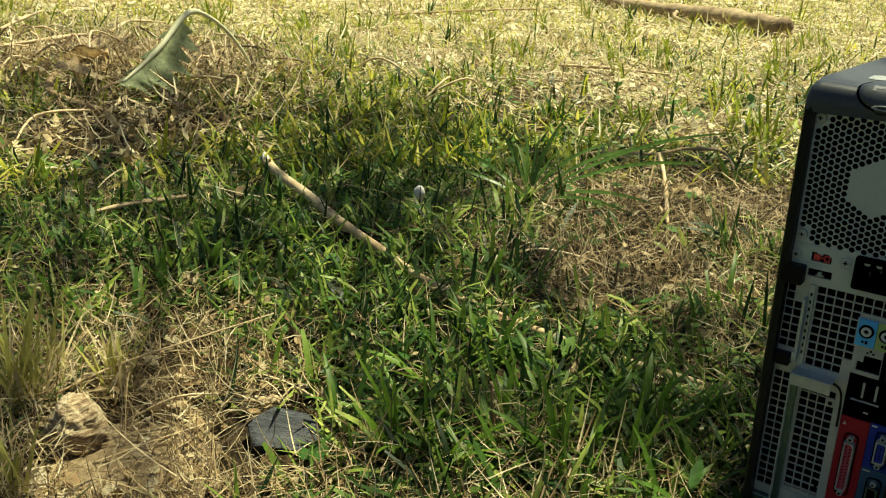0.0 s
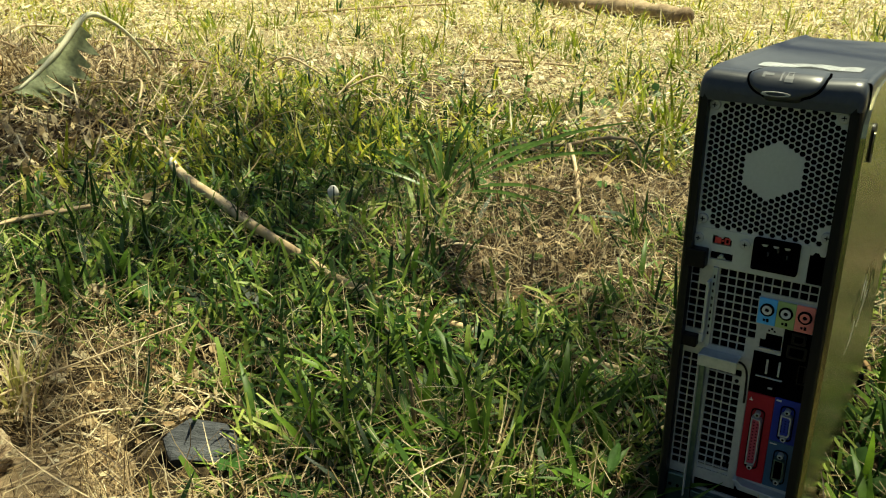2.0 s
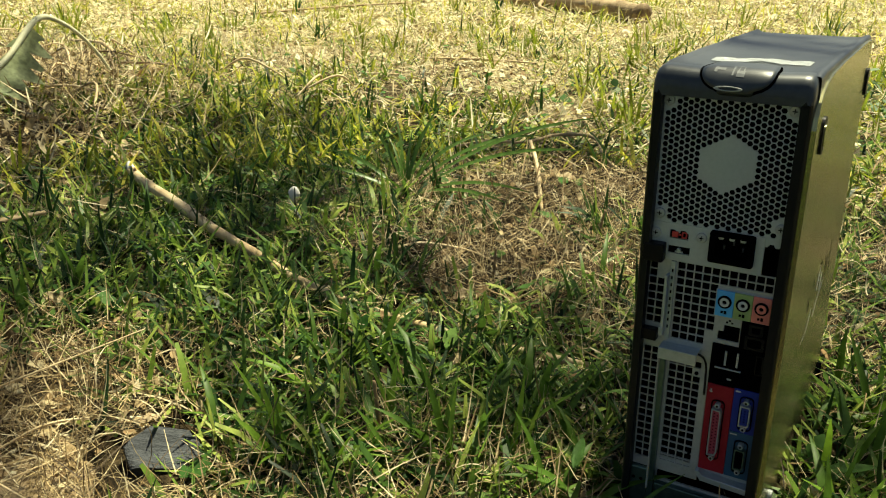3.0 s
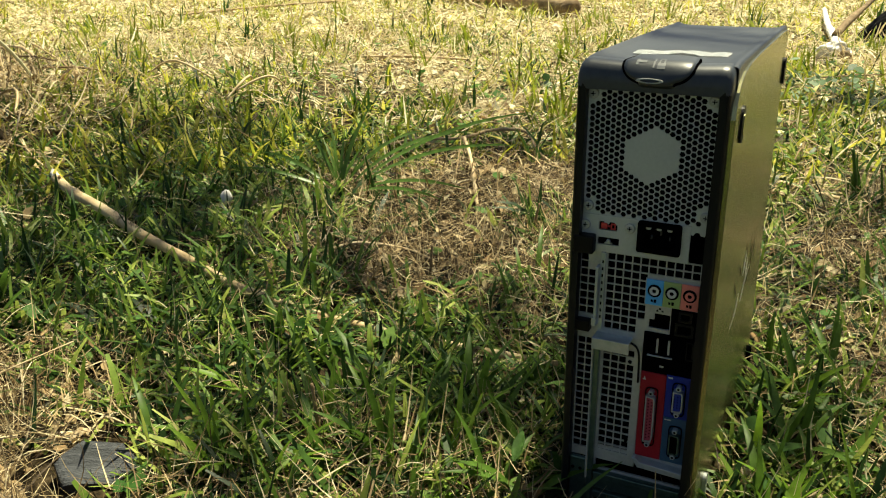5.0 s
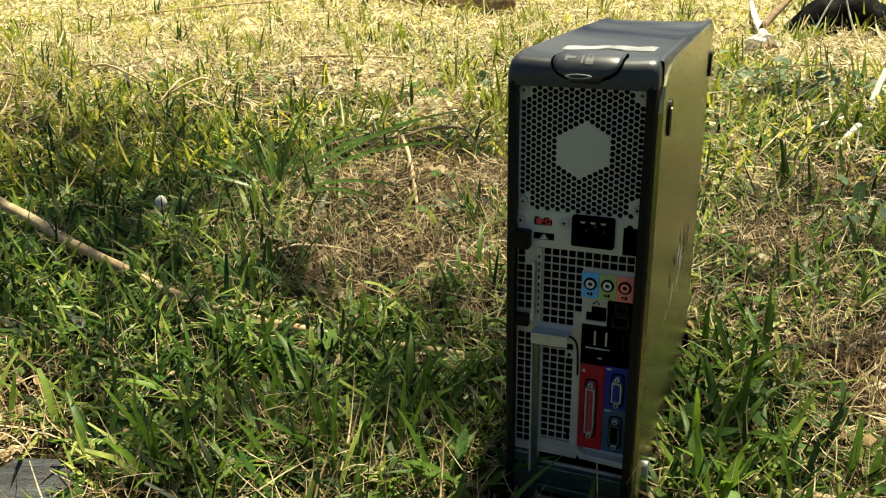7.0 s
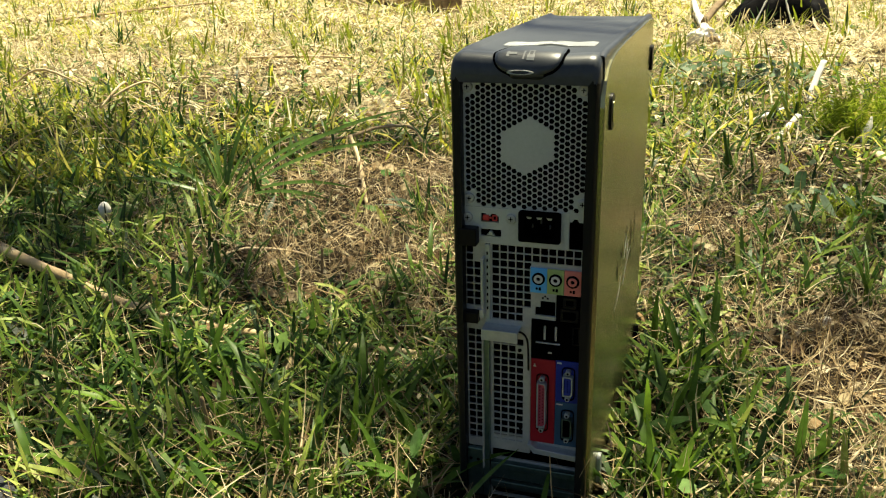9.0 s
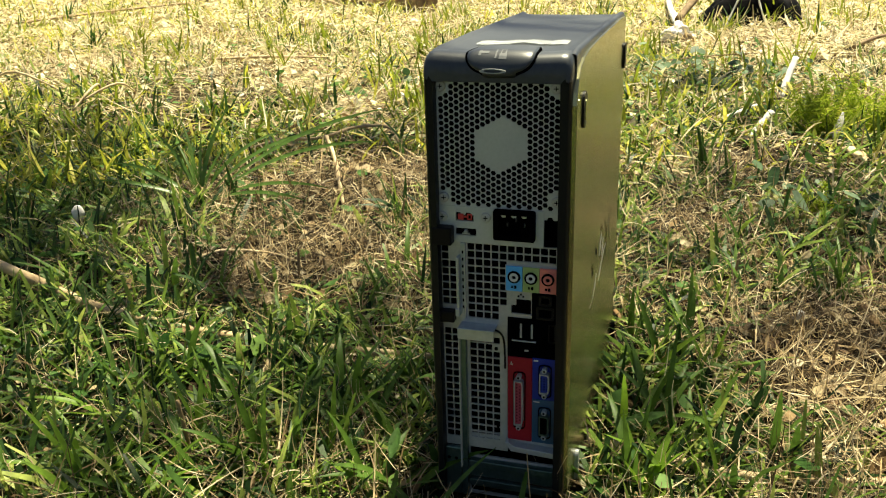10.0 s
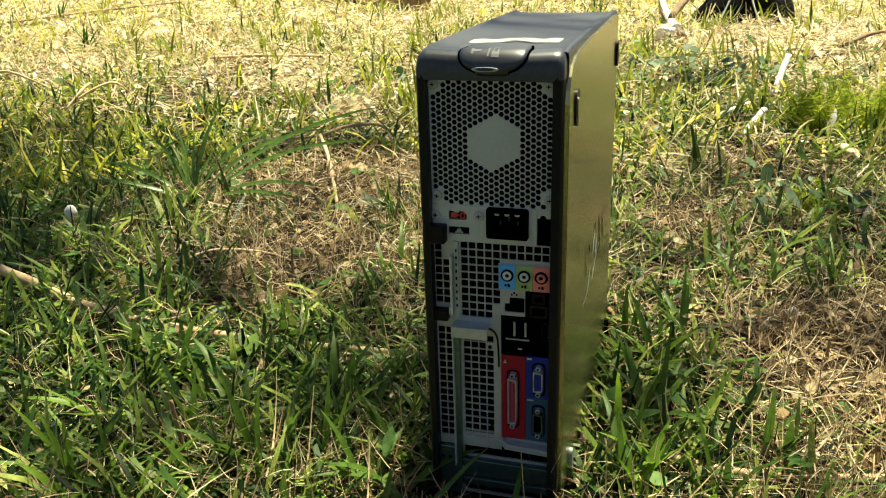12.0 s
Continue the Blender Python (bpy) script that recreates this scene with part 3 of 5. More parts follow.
def rim():
    """The rear rim: an upturned U with rounded upper corners, open below."""
    outer = [(-0.0578, 0.0), (-0.0585, 0.2), (-0.0588, 0.374), (-0.0588, 0.383), (-0.0582, 0.3875), (-0.0568, 0.391), (-0.054, 0.3933), (-0.050, 0.3935), (-0.03, 0.3925), (0.0, 0.392), (0.028, 0.3925)]
    outer += [(0.045, 0.3935), (0.0495, 0.3933), (0.0523, 0.391), (0.0535, 0.3875), (0.054, 0.383), (0.054, 0.374), (0.054, 0.2), (0.0538, 0.0)]
    inner = []
    for x, z in outer:
        inner.append((max(min(x, 0.0455), -0.0505) if z < 0.3727 else max(min(x, 0.0455), -0.0505), min(z, 0.3725)))
    bm = bmesh.new()
    layers = []
    # the upper edge leans back, the sides are only slightly rounded
    for pts, y, lower, narrow in ((outer, 0.02, 0.004, 0.002), (outer, 0.018, 0.0006, 0.0), (outer, 0.004, 0.0, 0.0), (outer, -0.0015, 0.0009, 0.0002), (outer, -0.0048, 0.0028, 0.0005), (outer, -0.0071, 0.0062, 0.0012), (outer, -0.0083, 0.0105, 0.0022), (outer, -0.0087, 0.0145, 0.0034), (inner, -0.0088, 0.0, 0.0), (inner, 0.001, 0.0, 0.0), (inner, 0.022, 0.0, 0.0)):
        row = []
        for x, z in pts:
            top = min(max((z - 0.374) / 0.012, 0), 1)
            side = min(max((abs(x) - 0.03) / 0.02, 0), 1)
            row.append(bm.verts.new((x - math.copysign(narrow, x) * side, y, z - lower * top)))
        layers.append(row)
    for n, (a, b) in enumerate(zip(layers, layers[1:])):
        for i in range(len(a) - 1):
            if len({v.co.to_tuple(6) for v in (a[i], a[i + 1], b[i + 1], b[i])}) > 2:
                f = bm.faces.new((a[i], a[i + 1], b[i + 1], b[i]))
                f.smooth = 0 < n < 7
    bmesh.ops.remove_doubles(bm, verts=bm.verts[:], dist=1e-6)
    bmesh.ops.recalc_face_normals(bm, faces=bm.faces[:])
    return bm


rim_ob = cp("rear_rim", rim(), RIMBLACK, "black plastic rim, lightened on top for skylight")
# rim faces above z 0.374 get the paler black as painted skylight
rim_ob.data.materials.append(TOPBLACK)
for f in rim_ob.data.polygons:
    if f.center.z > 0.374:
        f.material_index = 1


def top_cover():
    """The top: a shallow tray between two raised edges, falling a little to the far end."""
    prof = [(-0.0588, 0.352), (-0.0588, 0.385), (-0.0578, 0.3915), (-0.0560, 0.3938), (-0.0540, 0.3940), (-0.0505, 0.3921), (-0.046, 0.3914), (-0.02, 0.3911), (0.016, 0.3911), (0.0425, 0.3914), (0.047, 0.3921), (0.0506, 0.3940), (0.0530, 0.3940), (0.0545, 0.3930), (0.0550, 0.3905), (0.0550, 0.366)]
    bm = bmesh.new()
    rows = []
    for y, drop in ((0.005, 0.0018), (0.014, 0.0008), (0.03, 0.0), (0.12, 0.001), (0.22, 0.003), (0.31, 0.005), (0.345, 0.0058), (0.349, 0.0075)):
        rows.append([bm.verts.new((x, y, z - drop)) for x, z in prof])
    for a, b in zip(rows, rows[1:]):
        for i in range(len(a) - 1):
            bm.faces.new((a[i], a[i + 1], b[i + 1], b[i])).smooth = True
    low = [[bm.verts.new((v.co.x, v.co.y, 0.345)) for v in (r[0], r[-1])] for r in rows[-1:]]
    bm.faces.new(rows[-1] + [low[0][1], low[0][0]])
    bmesh.ops.recalc_face_normals(bm, faces=bm.faces[:])
    return bm


cp("top_cover", top_cover(), TOPBLACK, "matt black plastic top, lightened for skylight")
cp("left_cover", box(-0.0588, -0.0565, 0.03, 0.345, 0.0, 0.352, 0.0006), BLACK)
cp("front_bezel", box(-0.0585, 0.0545, 0.338, 0.351, 0.0, 0.378, 0.002), BLACK)

# side panel with latches and scratches
panel_pts = [(-0.003, 0.003), (0.342, 0.003), (0.342, 0.3842), (0.295, 0.387), (0.12, 0.3893), (0.055, 0.3885), (0.03, 0.3863), (0.014, 0.382), (0.004, 0.3745), (-0.0015, 0.3655), (-0.003, 0.356)]
bm = bmesh.new()
a = [bm.verts.new((0.0572, y, z)) for y, z in panel_pts]
b = [bm.verts.new((0.0507, y, z)) for y, z in panel_pts]
bm.faces.new(a)
bm.faces.new(b[::-1])
for i in range(len(a)):
    bm.faces.new((a[i], b[i], b[(i + 1) % len(a)], a[(i + 1) % len(a)]))
bmesh.ops.recalc_face_normals(bm, faces=bm.faces[:])
bmesh.ops.bevel(bm, geom=[e for e in bm.edges if e.verts[0].co.x > 0.057 and e.verts[1].co.x > 0.057], offset=0.0006, segments=2, affect="EDGES", profile=0.5)
side_panel = cp("side_panel", bm, PANEL, "silver painted metal side panel, tinted as if reflecting grass, with scratches")


def slot(y0, y1, z0, z1, out):
    pts = rounded(y0, y1, z0, z1, (y1 - y0) * 0.48)
    bm = bmesh.new()
    f = [bm.verts.new((0.0572 + out, y, z)) for y, z in pts]
    g = [bm.verts.new((0.0560, y, z)) for y, z in pts]
    bm.faces.new(f)
    for i in range(len(f)):
        bm.faces.new((f[i], g[i], g[(i + 1) % len(f)], f[(i + 1) % len(f)]))
    bmesh.ops.recalc_face_normals(bm, faces=bm.faces[:])
    return bm


latch = cp("latch", slot(0.022, 0.039, 0.333, 0.361, 0.0016), BLACK, "black oblong latch", side_panel)
cp("latch_face", slot(0.0265, 0.0345, 0.339, 0.355, 0.0024), PANEL, "", side_panel)
cp("latch", slot(0.322, 0.337, 0.331, 0.358, 0.0026), BLACK, "black oblong latch", side_panel)
cp("foot", slot(0.318, 0.334, 0.006, 0.03, 0.004), DARK, "", side_panel)
cp("foot", slot(0.04, 0.05, 0.004, 0.034, 0.003), ZINC, "", side_panel)


def scratch(pts, half, out):
    """A thin line of bare or dirty metal, fading out at both ends."""
    bm = bmesh.new()
    L, R = [], []
    n = len(pts)
    for i, (y, z) in enumerate(pts):
        k = half * (0.35 if i in (0, n - 1) else 1.0)
        L.append(bm.verts.new((0.0572 + out, y - k, z + k * 0.1)))
        R.append(bm.verts.new((0.0572 + out, y + k, z - k * 0.1)))
    for i in range(n - 1):
        bm.faces.new((L[i], L[i + 1], R[i + 1], R[i]))
    return bm


for pts, half in (([(0.110, 0.145), (0.132, 0.1475), (0.144, 0.154), (0.152, 0.164)], 0.0024), ([(0.172, 0.1475), (0.187, 0.158), (0.208, 0.165), (0.226, 0.168)], 0.0036), ([(0.172, 0.174), (0.178, 0.186), (0.184, 0.196)], 0.0032), ([(0.194, 0.166), (0.197, 0.175), (0.2, 0.184)], 0.0032)):
    cp("scratch", scratch(pts, half * 1.5, 0.0004), SCRATCH, "bare metal scratch", side_panel)
for pts in ([(0.148, 0.184), (0.144, 0.19), (0.141, 0.195)], [(0.182, 0.194), (0.184, 0.198), (0.186, 0.203)], [(0.215, 0.201), (0.228, 0.178), (0.226, 0.154)], [(0.258, 0.197), (0.248, 0.178), (0.264, 0.157)], [(0.123, 0.17), (0.121, 0.178), (0.119, 0.186)]):
    cp("scratch", scratch(pts, 0.0028, 0.0006), DARK, "dark scratch", side_panel)

# release knob rolling over the rear edge
def roll(s, off):
    """Along the top, then down over the rear edge: y and z."""
    if s < 0.35:
        return 0.028 - 0.024 * s / 0.35, 0.3922 + off
    a = (s - 0.35) / 0.65 * math.pi / 2
    return 0.004 - (0.0135 + off) * math.sin(a), 0.3792 + (0.013 + off) * math.cos(a)


def tongue(wide, off, deep, edge):
    """A tongue of plastic with a rounded lower end, lying on the roll."""
    bm = bmesh.new()
    rows = []
    for i in range(25):
        s = i / 24
        e = max(0.0, (s - 0.42) / 0.58)
        hw = wide * max(1 - e ** 3.2, 0.0) ** (1 / 2.4) if e else wide * (0.9 + 0.1 * math.sin(math.pi * 0.5 * s / 0.42))
        hw = max(hw, 0.012)
        row = []
        for j in range(17):
            u = -1 + 2 * j / 16
            y, z = roll(s, off - edge * abs(u) ** 6)
            row.append(bm.verts.new((0.0008 + hw * u, y, z)))
        rows.append(row)
    for a, b in zip(rows, rows[1:]):
        for j in range(16):
            bm.faces.new((a[j], a[j + 1], b[j + 1], b[j])).smooth = True
    ext = bmesh.ops.extrude_face_region(bm, geom=bm.faces[:])
    for v in ext["geom"]:
        if isinstance(v, bmesh.types.BMVert):
            v.co += Vector((0, deep, -deep))
    bmesh.ops.recalc_face_normals(bm, faces=bm.faces[:])
    return bm


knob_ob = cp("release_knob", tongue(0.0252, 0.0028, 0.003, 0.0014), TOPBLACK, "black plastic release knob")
cp("knob_gap", tongue(0.0268, 0.0012, 0.003, 0.0), DARK, "", knob_ob)
cp("finger_loop", ring(0, 0, 0.72, 1.0, -0.0138, -0.0095, 28), ZINC, "small steel loop", knob_ob).matrix_basis = Matrix.Translation((-0.0032, 0, 0.3816)) @ Matrix.Diagonal((0.0098, 1, 0.0017, 1))


def knob_mark(x0, x1, s0, s1):
    bm = bmesh.new()
    rows = [[bm.verts.new((x, *roll(s, 0.0031))) for x in (x0, x1)] for s in (s0, (s0 + s1) / 2, s1)]
    for a, b in zip(rows, rows[1:]):
        bm.faces.new((a[0], a[1], b[1], b[0]))
    return bm


cp("lock_mark", merge(knob_mark(-0.0155, -0.0135, 0.44, 0.62), knob_mark(-0.0135, -0.008, 0.48, 0.56), knob_mark(-0.003, -0.0018, 0.36, 0.68), knob_mark(0.0002, 0.0058, 0.55, 0.7), knob_mark(0.0008, 0.0016, 0.36, 0.55), knob_mark(0.0042, 0.005, 0.36, 0.55), knob_mark(0.0008, 0.005, 0.36, 0.41)), KNOBMARK, "pale padlock marks", knob_ob)

# torn label on the top
lb = bmesh.new()
rnd = random.Random(5)
up, lo = [], []
for i in range(15):
    t = i / 14
    x, y = -0.032 + 0.071 * t, 0.05 + 0.008 * t
    up.append(lb.verts.new((x, y + 0.018 + 0.008 * math.exp(-((t - 0.42) / 0.16) ** 2) + 0.006 * t + rnd.uniform(-0.0015, 0.0015), 0.3917 + rnd.uniform(0, 0.001))))
    lo.append(lb.verts.new((x, y + 0.01 * math.exp(-((t - 0.5) / 0.14) ** 2) + rnd.uniform(-0.0012, 0.0012), 0.3917 + rnd.uniform(0, 0.0006))))
for i in range(14):
    lb.faces.new((lo[i], lo[i + 1], up[i + 1], up[i]))
bmesh.ops.solidify(lb, geom=lb.faces[:], thickness=0.0006)
label_ob = cp("sticker", lb, PAPER, "torn white paper sticker")

# power supply plate with honeycomb
S = 0.0047


def honeycomb():
    bm = bmesh.new()
    R, r = S / math.sqrt(3), 0.00226
    ang = [radians(60 * k) for k in range(6)]
    x0, z0 = -0.0472, 0.3675
    for i in range(-2, 26):
        for j in range(-3, 22):
            cx = x0 + i * S * math.sqrt(3) / 2
            cz = z0 - j * S - (S / 2 if i % 2 else 0)
            if cx < -0.0535 or cx > 0.0485 or cz > 0.3765 or cz < 0.2675:
                continue
            dx, dz = abs(cx + 0.001), abs(cz - 0.3235)
            centre = dx < 0.0192 and dz < 0.0222 - dx * 0.577 + 0.0006
            screw = min(math.hypot(cx - a, cz - b) for a, b in ((-0.0468, 0.368), (0.0415, 0.368), (-0.0462, 0.2805), (0.0432, 0.2815))) < 0.0062
            hole = not centre and not screw and -0.0485 < cx < 0.0445 and 0.2755 < cz < 0.3705
            out = [bm.verts.new((cx + R * math.cos(a), 0, cz + R * math.sin(a))) for a in ang]
            if not hole:
                bm.faces.new(out)
                continue
            inn = [bm.verts.new((cx + r * math.cos(a), 0, cz + r * math.sin(a))) for a in ang]
            deep = [bm.verts.new((cx + r * math.cos(a), 0.0012, cz + r * math.sin(a))) for a in ang]
            for k in range(6):
                m = (k + 1) % 6
                bm.faces.new((out[k], out[m], inn[m], inn[k]))
                bm.faces.new((inn[k], inn[m], deep[m], deep[k]))
    bmesh.ops.remove_doubles(bm, verts=bm.verts[:], dist=1e-5)
    bmesh.ops.recalc_face_normals(bm, faces=bm.faces[:])
    return bm


cp("vent_grille", honeycomb(), PLATE, "grey steel honeycomb grille")
psu = cp("power_supply_plate", holed_sheet(-0.0515, 0.047, 0.2435, 0.2725, [(-0.037, -0.0225, 0.2615, 0.2685), (-0.0375, -0.0205, 0.2495, 0.2555), (0.0335, 0.047, 0.2435, 0.2735), (-0.005, 0.0262, 0.2495, 0.2725)], -0.0006, 0.002), PLATE, "light grey steel plate")
for sx, sz in ((-0.0468, 0.368), (0.0415, 0.368), (-0.0462, 0.2805), (0.0432, 0.2815), (-0.0478, 0.2645), (-0.0125, 0.2655)):
    sc = cp("screw", disc(sx, sz, 0.0041, -0.0022, 0.0, 18, 0.0009), ZINC, "small steel screw", psu)
    cp("screw_cross", merge(box(sx - 0.0017, sx + 0.0017, -0.0027, -0.0022, sz - 0.0003, sz + 0.0003), box(sx - 0.0003, sx + 0.0003, -0.0027, -0.0022, sz - 0.0017, sz + 0.0017)), DARK, "", psu)
sw = cp("voltage_switch", box(-0.0365, -0.023, 0.0002, 0.004, 0.262, 0.268, 0.0004), DARK, "recessed switch", psu)
cp("slider", box(-0.0352, -0.0305, -0.0012, 0.001, 0.2627, 0.2673, 0.0003), SWITCHRED, "red slider", psu)
cp("switch_mark", merge(loop_frame(rounded(-0.0277, -0.0238, 0.2625, 0.2675, 0.0004), rounded(-0.0268, -0.0247, 0.2635, 0.2665, 0.0003), -0.0008, 0.001), box(-0.0302, -0.0283, -0.0006, 0.001, 0.2643, 0.2657)), SWITCHRED, "red mark", psu)
cp("lock_slot", box(-0.0375, -0.0205, 0.001, 0.006, 0.2495, 0.2555, 0.0004), DARK, "", psu)
cp("lock_pin", merge(disc(-0.029, 0.2525, 0.0017, -0.0012, 0.002, 14, 0.0004), box(-0.032, -0.026, -0.0004, 0.002, 0.2502, 0.2514)), STEEL, "steel pin", psu)

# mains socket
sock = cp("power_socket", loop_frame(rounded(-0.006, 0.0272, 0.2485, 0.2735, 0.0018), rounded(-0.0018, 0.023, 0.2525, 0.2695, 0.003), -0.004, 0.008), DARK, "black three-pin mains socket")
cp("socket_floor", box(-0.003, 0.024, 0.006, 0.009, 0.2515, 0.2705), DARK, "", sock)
for px, pz in ((0.0036, 0.2592), (0.0106, 0.2632), (0.0176, 0.2592)):
    cp("pin", box(px - 0.0006, px + 0.0006, 0.004, 0.007, pz - 0.0017, pz + 0.0017, 0.0003), TOPBLACK, "dull pin", sock)

# punched sheets below
P, H = 0.00662, 0.00575


def grid(x0, ztop, cols, rows, skip=()):
    return [(x0 + i * P, x0 + i * P + H, ztop - j * P - H, ztop - j * P) for i in range(cols) for j in range(rows) if (i, j) not in skip]


holesA = grid(-0.0502, 0.2395, 2, 8, [(1, 0), (1, 1)])
holesB = grid(-0.0285, 0.2425, 11, 10, [(i, j) for i in range(5, 11) for j in range(2, 10)] + [(4, 8), (4, 9)])
holesC = grid(-0.0495, 0.1655, 2, 16)
holesD = grid(-0.0278, 0.1605, 4, 15, [(3, 1)])
sheet_up = cp("rear_sheet", holed_sheet(-0.0535, 0.0475, 0.1715, 0.2435, holesA + holesB + [(0.0243, 0.0455, 0.1715, 0.205), (0.0075, 0.0115, 0.1845, 0.192), (0.0115, 0.0238, 0.1845, 0.1975)], 0.001, 0.0026), ZINC, "zinc-plated sheet with square vent holes")
sheet_low = cp("slot_sheet", holed_sheet(-0.0535, 0.0042, 0.052, 0.1715, holesC + holesD, 0.0014, 0.003), ZINC, "zinc-plated sheet with square vent holes")
# brackets and strips standing out of the sheets
cp("bracket_strip", box(-0.0362, -0.0338, -0.007, 0.001, 0.184, 0.232, 0.0005), STEEL, "bright steel bracket", sheet_up)
cp("bracket_strip", box(-0.0338, -0.0298, -0.0015, 0.001, 0.176, 0.243, 0.0005), STEEL, "", sheet_up)
for k in range(9):
    cp("bracket_notch", box(-0.0324, -0.0312, -0.0019, 0.0, 0.186 + k * 0.006, 0.1885 + k * 0.006), DARK, "", sheet_up)
cp("bracket_end", box(-0.0372, -0.0335, -0.008, 0.001, 0.1805, 0.188, 0.0008), STEEL, "", sheet_up)
cp("pull_tab", merge(box(-0.0345, -0.004, -0.012, 0.0012, 0.1715, 0.1728, 0.0004), box(-0.0345, -0.004, -0.0128, -0.0115, 0.163, 0.1728, 0.0004)), STEEL, "bent steel pull tab", sheet_low)
cp("slot_rail", box(-0.0356, -0.0302, -0.004, 0.0014, 0.004, 0.1665, 0.0006), DULLSTEEL, "dull steel rail", sheet_low)
cp("slot_rail_lip", box(-0.0356, -0.0345, -0.0075, -0.0035, 0.035, 0.165, 0.0004), ZINC, "", sheet_low)
cp("latch_block", box(-0.055, -0.0388, -0.0095, 0.004, 0.2425, 0.2575, 0.0012), BLACK, "black plastic latch", sheet_up)
cp("latch_block", box(-0.0515, -0.039, -0.006, 0.004, 0.1735, 0.1835, 0.001), BLACK, "black plastic latch", sheet_up)
cp("wire_lever", tube([(-0.006, -0.006, 0.1715), (0.0, -0.008, 0.1705), (0.003, -0.007, 0.164), (0.0035, -0.005, 0.15), (0.0035, -0.004, 0.136)], [0.0009] * 5, 6), BLACK, "black wire lever", sheet_low)
cp("round_hole", disc(-0.0052, 0.1505, 0.0016, 0.0008, 0.002, 12), DARK, "", sheet_low)
cp("round_hole", disc(-0.004, 0.076, 0.0014, 0.0008, 0.002, 12), DARK, "", sheet_low)
cp("side_spring", box(-0.0505, -0.0362, -0.003, 0.0014, 0.0035, 0.0515, 0.001), DULLSTEEL, "zinc-plated flap", sheet_low)
for k in range(2):
    cp("flap_hole", disc(-0.0475 + k * 0.0065, 0.0405, 0.0014, -0.0034, -0.002, 12), DARK, "", sheet_low)

# sockets
io = cp("socket_panel", box(0.0028, 0.0455, 0.0, 0.0012, 0.2045, 0.2268, 0.0003), ZINC, "grey panel with coloured sockets")
for k, (m, lab) in enumerate(((BLUE, "light blue audio socket"), (GREEN, "lime green audio socket"), (PINK, "salmon pink audio socket"))):
    x0 = 0.0036 + 0.01365 * k
    pl = cp("audio_socket", box(x0, x0 + 0.0134, -0.0014, 0.0006, 0.2052, 0.2264, 0.0003), m, lab, io)
    cx, cz = x0 + 0.0067, 0.2175
    cp("socket_rim", ring(cx, cz, 0.0036, 0.0052, -0.0022, 0.0, 24), DARK, "", io)
    cp("socket_ring", ring(cx, cz, 0.0017, 0.0036, -0.003, 0.0, 24), GOLDGREY if k < 2 else PINK, "", io)
    cp("socket_hole", disc(cx, cz, 0.0018, -0.0018, 0.0, 16), DARK, "", io)
    cp("socket_mark", merge(box(cx - 0.0022, cx - 0.0006, -0.0018, -0.0012, 0.2080, 0.2098), box(cx + 0.0002, cx + 0.0020, -0.0018, -0.0012, 0.2076, 0.2102)), DARK, "", io)
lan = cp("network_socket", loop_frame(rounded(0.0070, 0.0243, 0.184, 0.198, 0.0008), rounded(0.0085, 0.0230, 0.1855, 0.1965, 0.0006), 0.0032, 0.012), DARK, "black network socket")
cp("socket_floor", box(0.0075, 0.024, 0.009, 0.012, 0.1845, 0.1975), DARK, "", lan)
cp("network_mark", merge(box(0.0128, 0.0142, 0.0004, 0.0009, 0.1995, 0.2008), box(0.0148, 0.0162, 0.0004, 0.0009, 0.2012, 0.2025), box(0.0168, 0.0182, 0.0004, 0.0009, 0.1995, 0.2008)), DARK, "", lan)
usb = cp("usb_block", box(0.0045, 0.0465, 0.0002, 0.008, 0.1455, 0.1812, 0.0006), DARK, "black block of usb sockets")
# shells coloured dark as unlit; a bright strip below paints their lit edge
for ux in (0.0105, 0.0196, 0.0385):
    cp("usb_shell", loop_frame(rounded(ux, ux + 0.0072, 0.1622, 0.178, 0.0004), rounded(ux + 0.0006, ux + 0.0066, 0.1629, 0.1773, 0.0003), -0.0012, 0.001), DARK if ux < 0.03 else BLACK, "", usb)
    cp("usb_tongue", box(ux + 0.0046, ux + 0.0062, -0.0008, 0.001, 0.164, 0.1765), ZINC if ux < 0.03 else BLACK, "", usb)
cp("usb_lit_edge", box(0.0085, 0.0285, -0.0014, 0.001, 0.1606, 0.1617, 0.0003), STEEL, "bright strip for the lit lower edge of the steel shells", usb)
cp("usb_mark", box(0.0188, 0.0222, 0.0, 0.001, 0.1515, 0.153), ZINC, "", usb)
blk = cp("socket_block", box(0.0248, 0.0465, -0.001, 0.008, 0.1815, 0.2045, 0.0008), DARK, "black double socket block")
cp("socket_frame", loop_frame(rounded(0.0285, 0.043, 0.1825, 0.1935, 0.001), rounded(0.0305, 0.041, 0.1845, 0.1915, 0.001), -0.0022, 0.0), BLACK, "", blk)
cp("socket_frame", loop_frame(rounded(0.0305, 0.041, 0.1945, 0.2035, 0.001), rounded(0.0325, 0.039, 0.1965, 0.2015, 0.001), -0.0022, 0.0), BLACK, "", blk)


